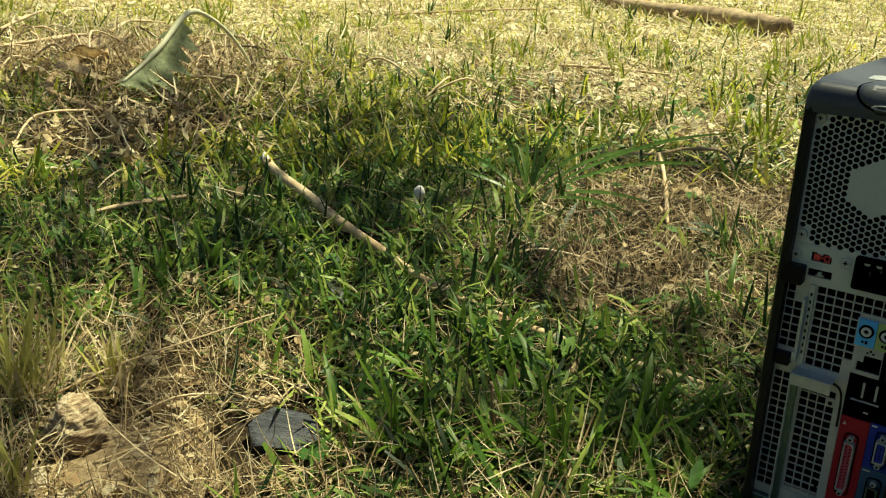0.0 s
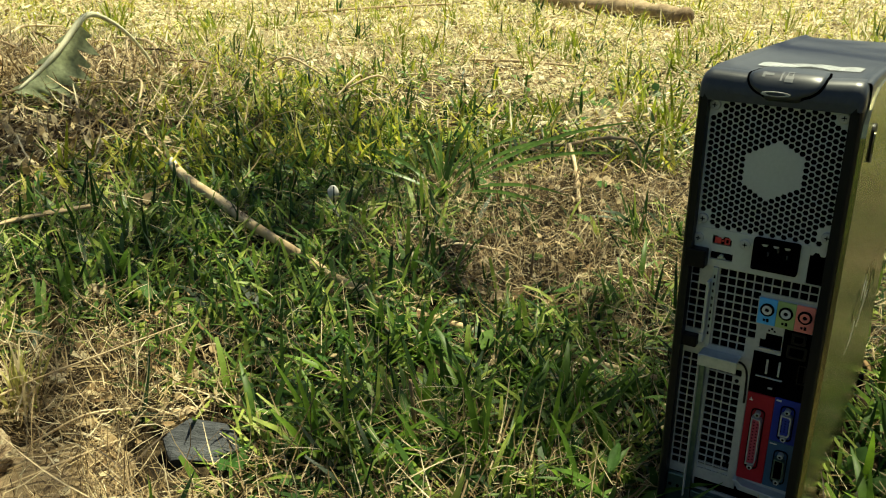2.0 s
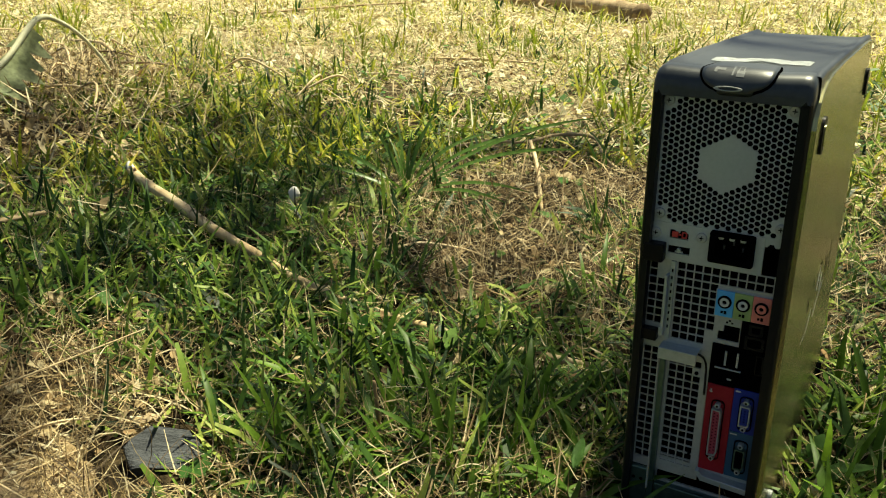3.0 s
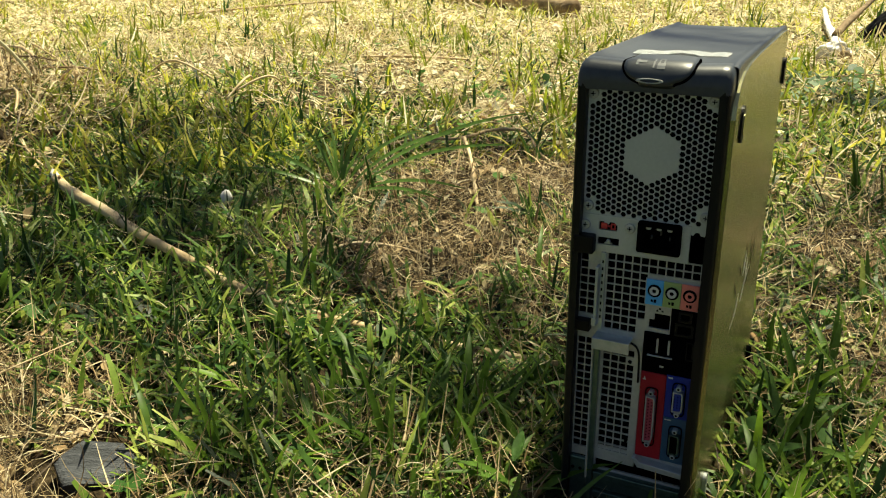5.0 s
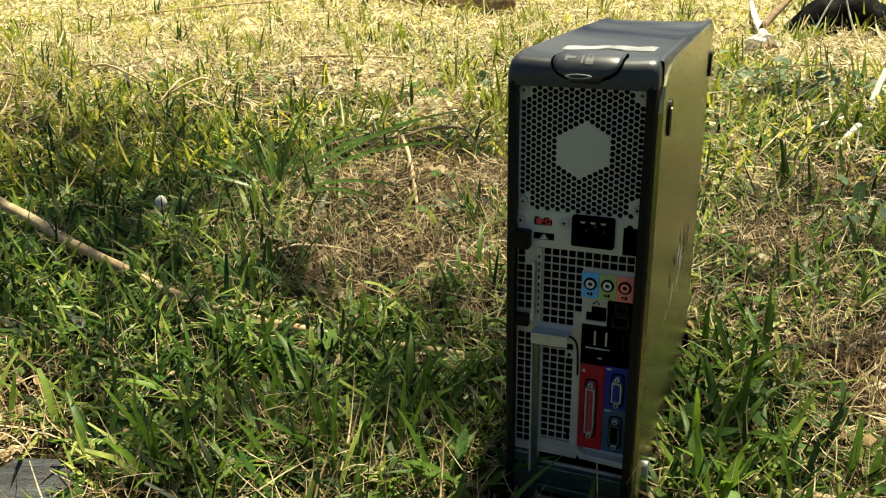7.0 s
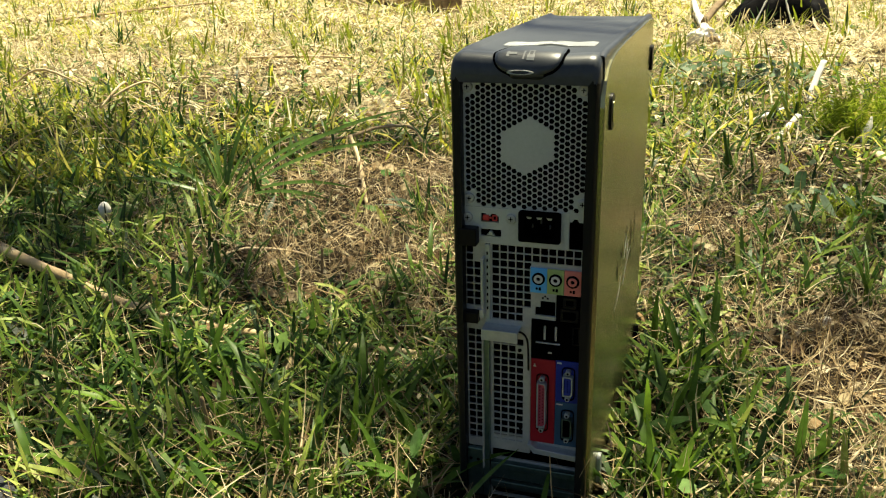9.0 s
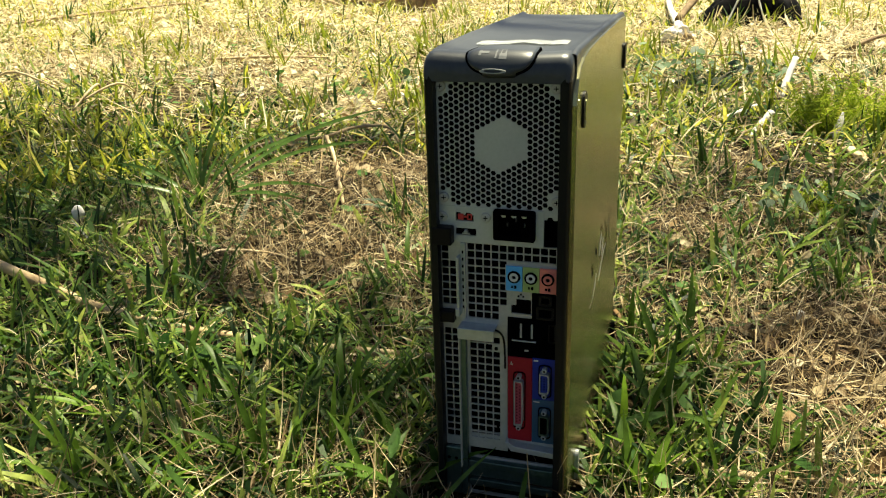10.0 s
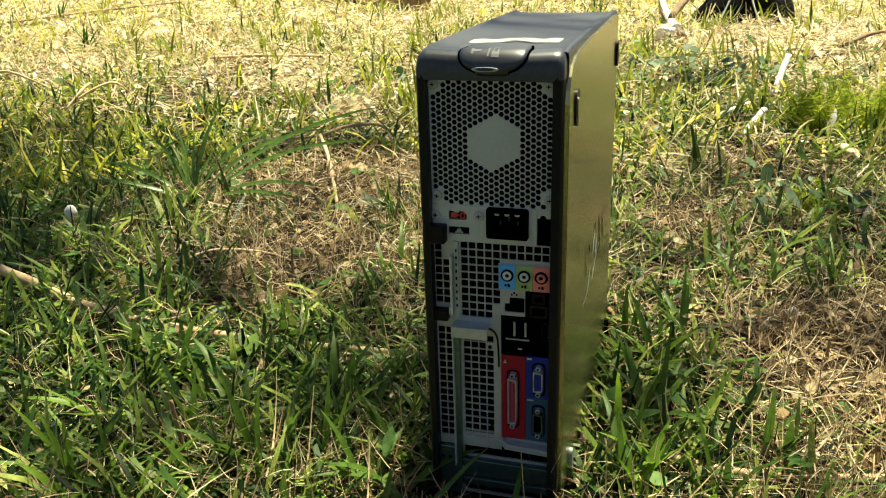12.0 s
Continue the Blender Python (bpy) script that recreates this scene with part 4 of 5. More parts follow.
def dsub(cx, cz, half_w, half_l, core, shell, name, lab, parent, pitch, dots):
    """A D-shaped socket, upright, with a nut at each end."""
    def d(g):
        w0, l0 = half_w + g, half_l + g
        return [(cx - w0, cz + l0), (cx + w0 * 0.75, cz + l0 * 0.96), (cx + w0, cz + l0 * 0.82), (cx + w0, cz - l0 * 0.82), (cx + w0 * 0.75, cz - l0 * 0.96), (cx - w0, cz - l0)]
    con = part(name, loop_frame(d(0.0009), d(0.0), -0.0065, 0.0), shell, parent, lab)
    part("core", prism(d(-0.0001), -0.0055, 0.0), core, parent)
    pins = []
    for col, n in enumerate(dots):
        for r in range(n):
            pz = cz + (r - (n - 1) / 2) * pitch
            px = cx + (col - (len(dots) - 1) / 2) * 0.0026
            pins.append(box(px - 0.0005, px + 0.0005, -0.0057, -0.0054, pz - 0.0005, pz + 0.0005))
    part("pin_holes", merge(*pins), DARK, parent)
    part("flange", loop_frame(rounded(cx - half_w - 0.0025, cx + half_w + 0.0022, cz - half_l - 0.0068, cz + half_l + 0.0068, 0.0035), rounded(cx - half_w - 0.0017, cx + half_w + 0.0014, cz - half_l - 0.006, cz + half_l + 0.006, 0.003), -0.0014, 0.0), DARK, parent)
    for s in (-1, 1):
        part("nut", disc(cx, cz + s * (half_l + 0.0036), 0.0023, -0.006, 0.0, 6, 0.0004), STEEL, parent, "steel hexagon nut")
        part("nut_hole", disc(cx, cz + s * (half_l + 0.0036), 0.001, -0.0063, -0.005, 10), DARK, parent)
    return con


pr = cp("parallel_socket_panel", box(0.0048, 0.0254, -0.0004, 0.004, 0.066, 0.1455, 0.0005), RED, "burgundy panel")
dsub(0.0150, 0.1052, 0.0029, 0.0205, PINKCORE, STEEL, "parallel_socket", "pink parallel socket with a steel shell", pr, 0.0029, (13, 12))
cp("port_mark", merge(box(0.0068, 0.0092, -0.0009, 0, 0.1385, 0.1393), box(0.0076, 0.0084, -0.0009, 0, 0.1398, 0.1412)), GOLDGREY, "", pr)
vg = cp("video_socket_panel", box(0.0256, 0.0452, -0.0004, 0.004, 0.1082, 0.1465, 0.0005), DEEPBLUE, "deep blue panel")
dsub(0.0365, 0.1262, 0.0031, 0.0083, DEEPBLUE, STEEL, "video_socket", "blue video socket with a steel shell", vg, 0.0024, (5, 5, 5))
cp("port_mark", box(0.0268, 0.0305, -0.0009, 0, 0.1438, 0.145), GOLDGREY, "", vg)
se = cp("serial_socket_panel", box(0.0256, 0.0452, -0.0004, 0.004, 0.066, 0.108, 0.0005), TEAL, "dark teal panel")
dsub(0.0365, 0.0865, 0.0031, 0.0083, DARK, DULLSTEEL, "serial_socket", "dark serial socket", se, 0.0028, (5, 4))
cp("port_mark", box(0.0268, 0.032, -0.0009, 0, 0.1055, 0.1063), GOLDGREY, "", se)

# foot of the rear side: ledge and expansion slot covers
lower = cp("expansion_cage", holed_sheet(-0.0362, 0.0475, 0.002, 0.0655, [(-0.0295, 0.0445, 0.0425, 0.0545), (-0.0295, 0.0445, 0.0045, 0.0125)], 0.003, 0.005), ZINC, "zinc-plated cage")
cp("ledge", prism([(0.0035, 0.0655), (0.0085, 0.0575), (0.0465, 0.0555), (0.0465, 0.0605), (0.011, 0.0625), (0.0065, 0.066)], -0.006, 0.003, 0.0004), STEEL, "bright steel ledge", lower)
cp("slot_cover", merge(box(-0.0295, 0.0445, -0.0035, 0.0028, 0.0345, 0.0405, 0.0006), box(-0.0295, 0.0445, -0.0005, 0.0028, 0.0235, 0.0345, 0.0004)), DULLSTEEL, "dull steel slot cover", lower)
cp("slot_cover", merge(box(-0.0295, 0.0445, -0.0035, 0.0028, 0.0165, 0.0215, 0.0006), box(-0.0295, 0.0445, -0.0005, 0.0028, 0.0125, 0.0165, 0.0004)), DULLSTEEL, "dull steel slot cover", lower)

# ---- sticks, wood and stones ----
def on(x, y, h=0.0):
    return (x, y, rise1(x, y) + h)


def stick(name, pts, radii, mat, label, sides=8, rough=0.12, seed=1, category="stick", flat=1.0, group=""):
    return tagged(part(name, tube([on(*p) for p in pts], radii, sides, rough, seed, 5, flat), mat), label, category, group)


branch = stick("branch", [(-1.206, 0.46, 0.058), (-1.15, 0.431, 0.054), (-1.096, 0.406, 0.049), (-0.984, 0.366, 0.039), (-0.858, 0.317, 0.03), (-0.757, 0.292, 0.021), (-0.634, 0.258, 0.013), (-0.519, 0.245, 0.006), (-0.397, 0.237, 0.005), (-0.30, 0.236, 0.005), (-0.186, 0.24, 0.006), (-0.09, 0.25, 0.005)],
      [0.0082, 0.0088, 0.009, 0.0088, 0.0083, 0.0075, 0.007, 0.006, 0.0058, 0.0055, 0.005, 0.004], PALESTICK, "long curved peeled branch lying in the grass", 10, 0.07, 3, "branch")
part("broken_tip", tube([on(-1.2, 0.457, 0.058), on(-1.218, 0.468, 0.064), on(-1.226, 0.474, 0.071)], [0.0088, 0.0065, 0.0015], 6, 0.35, 4), WHITEWOOD, branch, "pale broken tip")
for kx, ky, kh in ((-0.92, 0.341, 0.035), (-0.70, 0.276, 0.019)):
    part("joint_ring", tube([on(kx - 0.0015, ky + 0.0006, kh), on(kx + 0.0015, ky - 0.0006, kh)], [0.0088, 0.0088], 10, 0.1, 9), LOGBARK, branch, "dark joint ring")
part("knot", tube([on(-1.17, 0.441, 0.06), on(-1.167, 0.437, 0.07)], [0.004, 0.002], 6), BARK, branch)
log = stick("log", [(-3.35, 5.66, 0.035), (-2.6, 5.14, 0.045), (-1.95, 4.7, 0.05), (-1.45, 4.35, 0.05)], [0.034, 0.044, 0.053, 0.062], LOGBARK, "brown barked log lying in sunlit grass", 14, 0.2, 5, "log")
# the end turned from the sun has its shade put in as darker bark
part("broken_end", tube([on(-1.465, 4.36, 0.05), on(-1.42, 4.33, 0.048)], [0.058, 0.045], 10, 0.25, 6), BARK, log, "broken end, darkened for its shaded side")
part("side_branch", tube([on(-2.3, 4.85, 0.05), on(-2.2, 4.6, 0.04), on(-2.0, 4.4, 0.02)], [0.015, 0.012, 0.006], 7, 0.15, 7), LOGBARK, log)
white_log = stick("bleached_log", [(-0.12, 4.75, 0.05), (-0.06, 4.0, 0.05), (0.0, 3.4, 0.045), (0.022, 3.12, 0.035)], [0.012, 0.015, 0.018, 0.021], WHITEWOOD, "sun-bleached white log with a broken end", 12, 0.18, 7, "log")
part("fork", tube([on(0.0, 3.4, 0.06), on(0.05, 3.55, 0.12), on(0.12, 3.75, 0.19), on(0.16, 3.9, 0.26)], [0.018, 0.014, 0.011, 0.008], 8, 0.15, 8), BARK, white_log, "dark forked branch")
part("root", lump(0.055, 11, 0.55, (1.2, 0.8, 0.7), 4, 1.8), WHITEWOOD, white_log, "knobbly white root").location = on(0.012, 3.1, 0.025)
# dark lump added for the shadow at the root's right side
part("shade_lump", lump(0.03, 3, 0.5, (0.8, 0.7, 0.8), 3), BARK, white_log, "dark lump set where shade lies by the root").location = on(0.055, 3.03, 0.018)
stick("white_stick", [(0.34, 1.88, 0.005), (0.355, 1.93, 0.05), (0.375, 1.98, 0.1)], [0.008, 0.0095, 0.009], WHITEWOOD, "white splinter of wood leaning in the grass", 8, 0.07, 9, "stick", 0.5, "white splinters")
stick("white_stick", [(0.237, 1.365, 0.008), (0.262, 1.42, 0.02), (0.291, 1.478, 0.042)], [0.008, 0.007, 0.009], WHITEWOOD, "white splinter of wood on the ground", 8, 0.07, 10, "stick", 0.6, "white splinters")
stick("twig", [(0.06, 0.108, 0.012), (0.1, 0.099, 0.014), (0.143, 0.09, 0.014), (0.206, 0.083, 0.013), (0.27, 0.092, 0.012), (0.345, 0.112, 0.01)], [0.004, 0.004, 0.0038, 0.0036, 0.0034, 0.003], PALESTICK, "tan twig beside the computer", 8, 0.15, 12, "twig")
stick("twig", [(-3.5, 3.35, 0.03), (-3.35, 3.9, 0.035), (-3.12, 4.5, 0.04)], [0.007, 0.008, 0.006], LOGBARK, "long pale twig in sunlit grass", 7, 0.15, 13, "twig")
stick("twig", [(-1.62, 2.26, 0.02), (-1.45, 2.31, 0.025), (-1.22, 2.37, 0.02)], [0.005, 0.006, 0.004], PALESTICK, "thin pale twig in sunlit grass", 7, 0.15, 14, "twig")
stick("twig", [(-1.95, 1.75, 0.012), (-1.7, 1.72, 0.015), (-1.45, 1.82, 0.015), (-1.2, 1.7, 0.012)], [0.002, 0.0028, 0.003, 0.002], PALESTICK, "thin bent twig on the ground", 7, 0.2, 15, "twig")
stick("vine", [(-0.82, 1.02, 0.02), (-0.76, 1.06, 0.035), (-0.66, 1.09, 0.04), (-0.62, 1.18, 0.045), (-0.55, 1.22, 0.04), (-0.49, 1.13, 0.02), (-0.40, 1.04, 0.012)], [0.003, 0.0035, 0.004, 0.004, 0.004, 0.0035, 0.003], LOGBARK, "curved brown twig among dry litter", 7, 0.15, 16, "twig")
stick("twig", [(-0.645, 1.08, 0.045), (-0.58, 0.97, 0.03), (-0.52, 0.85, 0.025), (-0.46, 0.73, 0.015)], [0.0045, 0.004, 0.004, 0.003], PALESTICK, "pale side twig on the ground", 7, 0.15, 17, "twig")
stick("twig", [(-0.40, 0.445, 0.02), (-0.46, 0.45, 0.03), (-0.55, 0.46, 0.02), (-0.585, 0.43, 0.012)], [0.0012, 0.0025, 0.004, 0.0015], PALESTICK, "pale dry stalk in the grass", 6, 0.2, 18, "twig", 0.5)
HEAPSTALKS = [([(-3.384, 0.988, 0.08), (-3.632, 1.207, 0.1), (-3.892, 1.435, 0.12)], 0.008), ([(-3.117, 0.853, 0.05), (-3.08, 1.026, 0.055), (-3.119, 1.187, 0.06), (-2.984, 1.286, 0.05)], 0.009),
              ([(-3.308, 1.296, 0.05), (-3.41, 1.477, 0.06), (-3.636, 1.721, 0.08), (-3.722, 1.964, 0.06)], 0.007), ([(-3.052, 1.758, 0.07), (-2.802, 1.694, 0.07), (-2.602, 1.585, 0.05), (-2.446, 1.48, 0.03)], 0.007),
              ([(-1.986, 0.567, 0.015), (-2.011, 0.618, 0.03), (-2.087, 0.71, 0.035)], 0.005), ([(-1.554, 0.608, 0.02), (-1.675, 0.751, 0.03), (-1.754, 0.84, 0.06)], 0.003), ([(-1.633, 0.723, 0.035), (-1.419, 0.592, 0.045), (-1.276, 0.526, 0.04)], 0.0028)]
for k, (pts, r) in enumerate(HEAPSTALKS):
    stick("twig", pts, [r * 0.7] + [r] * (len(pts) - 2) + [r * 0.5], PALESTICK, "long dry stalk on a heap of litter", 7, 0.15, 19 + k, "twig")
stick("twig", [(-2.5, 0.72, 0.03), (-2.3, 0.6, 0.035), (-2.02, 0.6, 0.02)], [0.009, 0.012, 0.008], BARK, "short brown twig on a heap of litter", 7, 0.2, 21, "twig")
stick("twig", [(-0.2, 2.3, 0.02), (0.25, 2.45, 0.04), (0.7, 2.55, 0.03)], [0.0015, 0.0018, 0.0012], BARK, "thin dark twig on the ground", 6, 0.2, 22, "twig")
stick("twig", [(0.62, 2.7, 0.03), (0.75, 2.85, 0.06), (0.95, 3.1, 0.03)], [0.006, 0.007, 0.005], BARK, "thin brown twig on the ground", 6, 0.2, 23, "twig")
for k, (x, y, h, dx) in enumerate(((-0.40, 0.42, 0.055, 0.004), (-0.345, 0.405, 0.05, -0.006), (-0.30, -0.02, 0.075, -0.008), (0.3, 0.30, 0.05, 0.002), (0.2, 0.52, 0.06, 0.004), (-0.33, 0.66, 0.06, 0.012))):
    stick("stubble", [(x, y, 0), (x + dx / 2, y, h / 2), (x + dx, y, h)], [0.0022, 0.0022, 0.0016], BARK, "dark upright dead stem", 6, 0.15, 30 + k, "stem", 1.0, "dead stems")

stick("weed", [(0.149, 1.085, 0.0), (0.145, 1.09, 0.05), (0.135, 1.095, 0.1)], [0.006, 0.006, 0.004], TUFTGRASS, "thick upright yellow-green weed stalk", 7, 0.12, 63, "weed", 0.6)
stick("white_stick", [(0.17, 1.527, 0.01), (0.22, 1.6, 0.016), (0.274, 1.689, 0.02)], [0.004, 0.008, 0.004], WHITEWOOD, "thin pale splinter of wood on the ground", 8, 0.1, 64, "stick", 0.5, "white splinters")
stick("white_stick", [(-0.005, 1.18, 0.01), (0.08, 1.1, 0.014), (0.179, 1.03, 0.012)], [0.003, 0.007, 0.004], PALESTICK, "pale strip of bark on the ground", 8, 0.15, 65, "stick", 0.4, "white splinters")
stick("white_stick", [(0.415, 1.365, 0.01), (0.425, 1.38, 0.035), (0.432, 1.4, 0.06)], [0.003, 0.009, 0.002], WHITEWOOD, "white pointed leaf scrap standing in the grass", 7, 0.1, 66, "scrap", 0.4)
stick("pale_curl", [(0.405, 1.235, 0.012), (0.425, 1.225, 0.024), (0.44, 1.19, 0.022), (0.458, 1.165, 0.01)], [0.006, 0.012, 0.012, 0.005], PALESTICK, "pale curled strip of dry bark", 8, 0.25, 67, "bark", 0.5)
stick("dry_stalk", [(-0.62, -0.03, 0.06), (-0.65, -0.12, 0.05), (-0.685, -0.2, 0.035), (-0.71, -0.26, 0.015)], [0.0006, 0.001, 0.0013, 0.0015], PALESTICK, "long dry stalk arching over the grass", 6, 0.1, 60, "stalk")
stick("dry_stalk", [(-0.56, -0.16, 0.03), (-0.58, -0.2, 0.035), (-0.60, -0.25, 0.02)], [0.001, 0.0014, 0.001], PALESTICK, "dry stalk lying on bare soil", 6, 0.1, 61, "stalk")
stick("dry_stalk", [(-0.52, -0.2, 0.03), (-0.54, -0.25, 0.025), (-0.57, -0.3, 0.012)], [0.0012, 0.0016, 0.0012], PALESTICK, "dry stalk lying on bare soil", 6, 0.1, 62, "stalk", 0.5)
rnd = random.Random(77)
for k in range(44):
    x, y = rnd.gauss(-2.7, 0.5), rnd.gauss(1.15, 0.28)
    a, l = rnd.uniform(0, 6.28), rnd.uniform(0.1, 0.3)
    h = rnd.uniform(0.02, 0.07)
    stick("dry_stalk", [(x, y, h), (x + 0.5 * l * math.cos(a), y + 0.5 * l * math.sin(a), h + rnd.uniform(0, 0.05)), (x + l * math.cos(a + 0.4), y + l * math.sin(a + 0.4), 0.015)], [0.003, 0.004, 0.002], PALESTICK if k % 3 else BARK, "dry stalk on a heap of dead litter", 5, 0.15, 500 + k, "stalk", 1.0, "stalks on the litter heap")
# wood strip over a hollow
stick("wood_strip", [(-1.205, 0.072, 0.034), (-1.175, 0.14, 0.052), (-1.142, 0.222, 0.038)], [0.003, 0.009, 0.008], PALESTICK, "split strip of pale wood lying in the grass", 6, 0.25, 24, "wood", 0.4)
# rotten chunk of wood
ch = lump(0.032, 5, 0.2, (1.0, 0.85, 1.05), 5, 1.5)
for v in ch.verts:
    p = v.co / 0.03
    lay = p.x * 0.55 + p.z * 0.85 + 0.25 * noise.noise(p * 1.3)
    fibre = noise.noise(Vector((lay * 9.0, p.y * 1.1, p.x * 0.8))) + 0.6 * noise.noise(Vector((lay * 21.0, p.y * 2.0, 4.0)))
    pit = max(0.0, noise.noise(p * 2.3 + Vector((3, 1, 7))) - 0.1)
    v.co *= 1 + 0.13 * fibre - 0.3 * pit * (p.z < 0)
tagged(part("wood_chunk", ch, ROT), "knobbly rotten chunk of pale wood on bare soil", "wood").location = on(-0.62, -0.286, 0.02)
# bare sandy soil
sand = lump(1.0, 21, 0.35, (0.1, 0.085, 0.011), 4, 1.3)
tagged(part("bare_soil", sand, SAND), "bare patch of sandy tan soil", "soil", kind="structure").location = on(-0.555, -0.285, -0.002)
# slate
sl = lump(1.0, 8, 0.22, (0.042, 0.036, 0.013), 4, 1.6)
for v in sl.verts:
    for a, lim in ((0.3, 0.035), (1.5, 0.027), (2.5, 0.031), (3.6, 0.034), (4.8, 0.026), (5.6, 0.032)):
        over = v.co.x * math.cos(a) + v.co.y * math.sin(a) - lim
        if over > 0:
            v.co.x -= over * math.cos(a)
            v.co.y -= over * math.sin(a)
    v.co.z = max(min(v.co.z, 0.0065 + 0.0012 * noise.noise(Vector((v.co.x * 25, v.co.y * 90, 0)))), -0.008)
for f in sl.faces:
    f.smooth = False
slab = tagged(part("slate", sl, SLATE), "flat piece of dark grey slate among grass", "stone")
slab.matrix_basis = pose(-0.474, -0.146, rise1(-0.474, -0.146) + 0.0095, 14, 8, 35)
# pebbles
def pebble(x, y, r, seed, label, h=0.3):
    o = tagged(part("pebble", lump(r, seed, 0.2, (0.75, 0.85, 1.25), 3), PEBBLE), label, "stone", "pebbles")
    o.location = on(x, y, r * h + 0.008)
    return o


pebble(-0.865, 0.535, 0.0125, 1, "smooth white pebble in the grass", 1.6)
pebble(-0.30, 0.02, 0.006, 2, "small pale pebble on the ground")
pebble(-0.69, 1.70, 0.016, 3, "white stone in sunlit grass", 0.3)
pebble(-0.50, 1.16, 0.01, 4, "pale pebble by a twig")
pebble(0.46, 1.4, 0.009, 5, "white scrap of stone on the ground")
pebble(0.28, 0.44, 0.007, 6, "small pale pebble on the ground")
pebble(-0.35, 0.03, 0.005, 7, "small pale pebble on the ground")

# black plastic in the distance
bag = bmesh.new()
bmesh.ops.create_grid(bag, x_segments=34, y_segments=26, size=1)
for v in bag.verts:
    x, y = v.co.x, v.co.y
    d = max(0.0, 1 - (abs(x) ** 3 + abs(y) ** 2.5))
    nz = noise.noise(Vector((x * 2.2, y * 2.2, 3))) * 0.5 + noise.noise(Vector((x * 6, y * 6, 1))) * 0.25
    v.co = Vector((x * 0.24, y * 0.2, (0.2 * d ** 0.5) * (0.85 + 0.5 * nz)))
    if x < -0.3:
        v.co.z *= 1 - 0.55 * (-x - 0.3) / 0.7
for f in bag.faces:
    f.smooth = True
bag_ob = tagged(part("plastic_sheet", bag, BAG), "crumpled black plastic sheet lying in sunlit grass", "plastic sheet")
bag_ob.location = on(0.31, 3.85, -0.01)
for k, pts in enumerate(([(0.2, 3.52, 0.0), (0.24, 3.58, 0.1), (0.29, 3.62, 0.2)], [(0.38, 3.5, 0.0), (0.34, 3.56, 0.1), (0.31, 3.6, 0.2)])):
    stick("dry_stalk", pts, [0.004, 0.004, 0.003], WHITEWOOD, "pale dry stalk leaning on black plastic", 6, 0.15, 50 + k, "stalk")

# ---- plants ----
def blade_mesh(length, width, lean, bend, segs=8, fold=0.25, twist=0.0):
    """One long leaf with a folded midrib, growing from the origin towards +x."""
    bm = bmesh.new()
    x = z = 0.0
    rows = []
    for i in range(segs + 1):
        s = i / segs
        wd = 0.5 * width * min(1.0, 0.55 + 1.6 * s) * (1 - s ** 3) + 0.0003
        th = lean + bend * s
        up = Vector((-math.cos(th), 0, math.sin(th)))
        c = Vector((x, 0, z))
        side = Vector((0, math.cos(twist * s), 0)) + up * math.sin(twist * s)
        rows.append((bm.verts.new(c - side * wd + up * wd * fold), bm.verts.new(c), bm.verts.new(c + side * wd + up * wd * fold)))
        x += math.sin(th) * length / segs
        z += math.cos(th) * length / segs
    for a, b in zip(rows, rows[1:]):
        for j in (0, 1):
            bm.faces.new((a[j], a[j + 1], b[j + 1], b[j])).smooth = True
    return bm


def tuft(name, x, y, n, length, width, lean, bend, mat, label, seed, spread=6.28, turn=0.0, category="grass tuft", group="", foot=0.012):
    """A clump of long leaves, each a part."""
    rnd = random.Random(seed)
    th = thing(name, on(x, y), label, category, group)
    for k in range(n):
        bm = blade_mesh(length * rnd.uniform(0.55, 1.15), width * rnd.uniform(0.6, 1.25), rnd.uniform(*lean), rnd.uniform(*bend))
        ob = part("blade", bm, mat, th)
        a = turn + spread * (rnd.random() - 0.5)
        ob.matrix_basis = pose(foot * rnd.uniform(-1, 1), foot * rnd.uniform(-1, 1), -0.002, rnd.uniform(-14, 14), 0, math.degrees(a))
    return th


SEDGE = leafy("sedge_leaves", [(0.06, 0.13, 0.025), (0.15, 0.25, 0.05)], 0.35, 0.35)
sedge = tuft("sedge_clump", -0.725, 0.69, 8, 0.17, 0.008, (0.2, 0.9), (0.4, 1.0), TUFTGRASS, "clump of long arching green sedge leaves", 61)
for l, a, ln, bd in ((0.4, 26, 0.85, 0.65), (0.36, 16, 0.9, 0.75), (0.30, 36, 0.7, 1.0), (0.26, 4, 1.05, 0.75), (0.22, 172, 0.9, 0.8), (0.24, -8, 1.1, 0.7), (0.19, 150, 0.5, 0.9), (0.2, 75, 0.2, 0.7), (0.2, 200, 1.0, 0.6), (0.22, 52, 0.5, 1.1), (0.16, 110, 0.3, 0.6)):
    ob = part("blade", blade_mesh(l, 0.0065 + 0.009 * l, ln, bd, 12, 0.25, 1.1 if -30 < a < 90 else -1.1), SEDGE, sedge)
    ob.matrix_basis = pose(0, 0, 0, 0, 0, a)

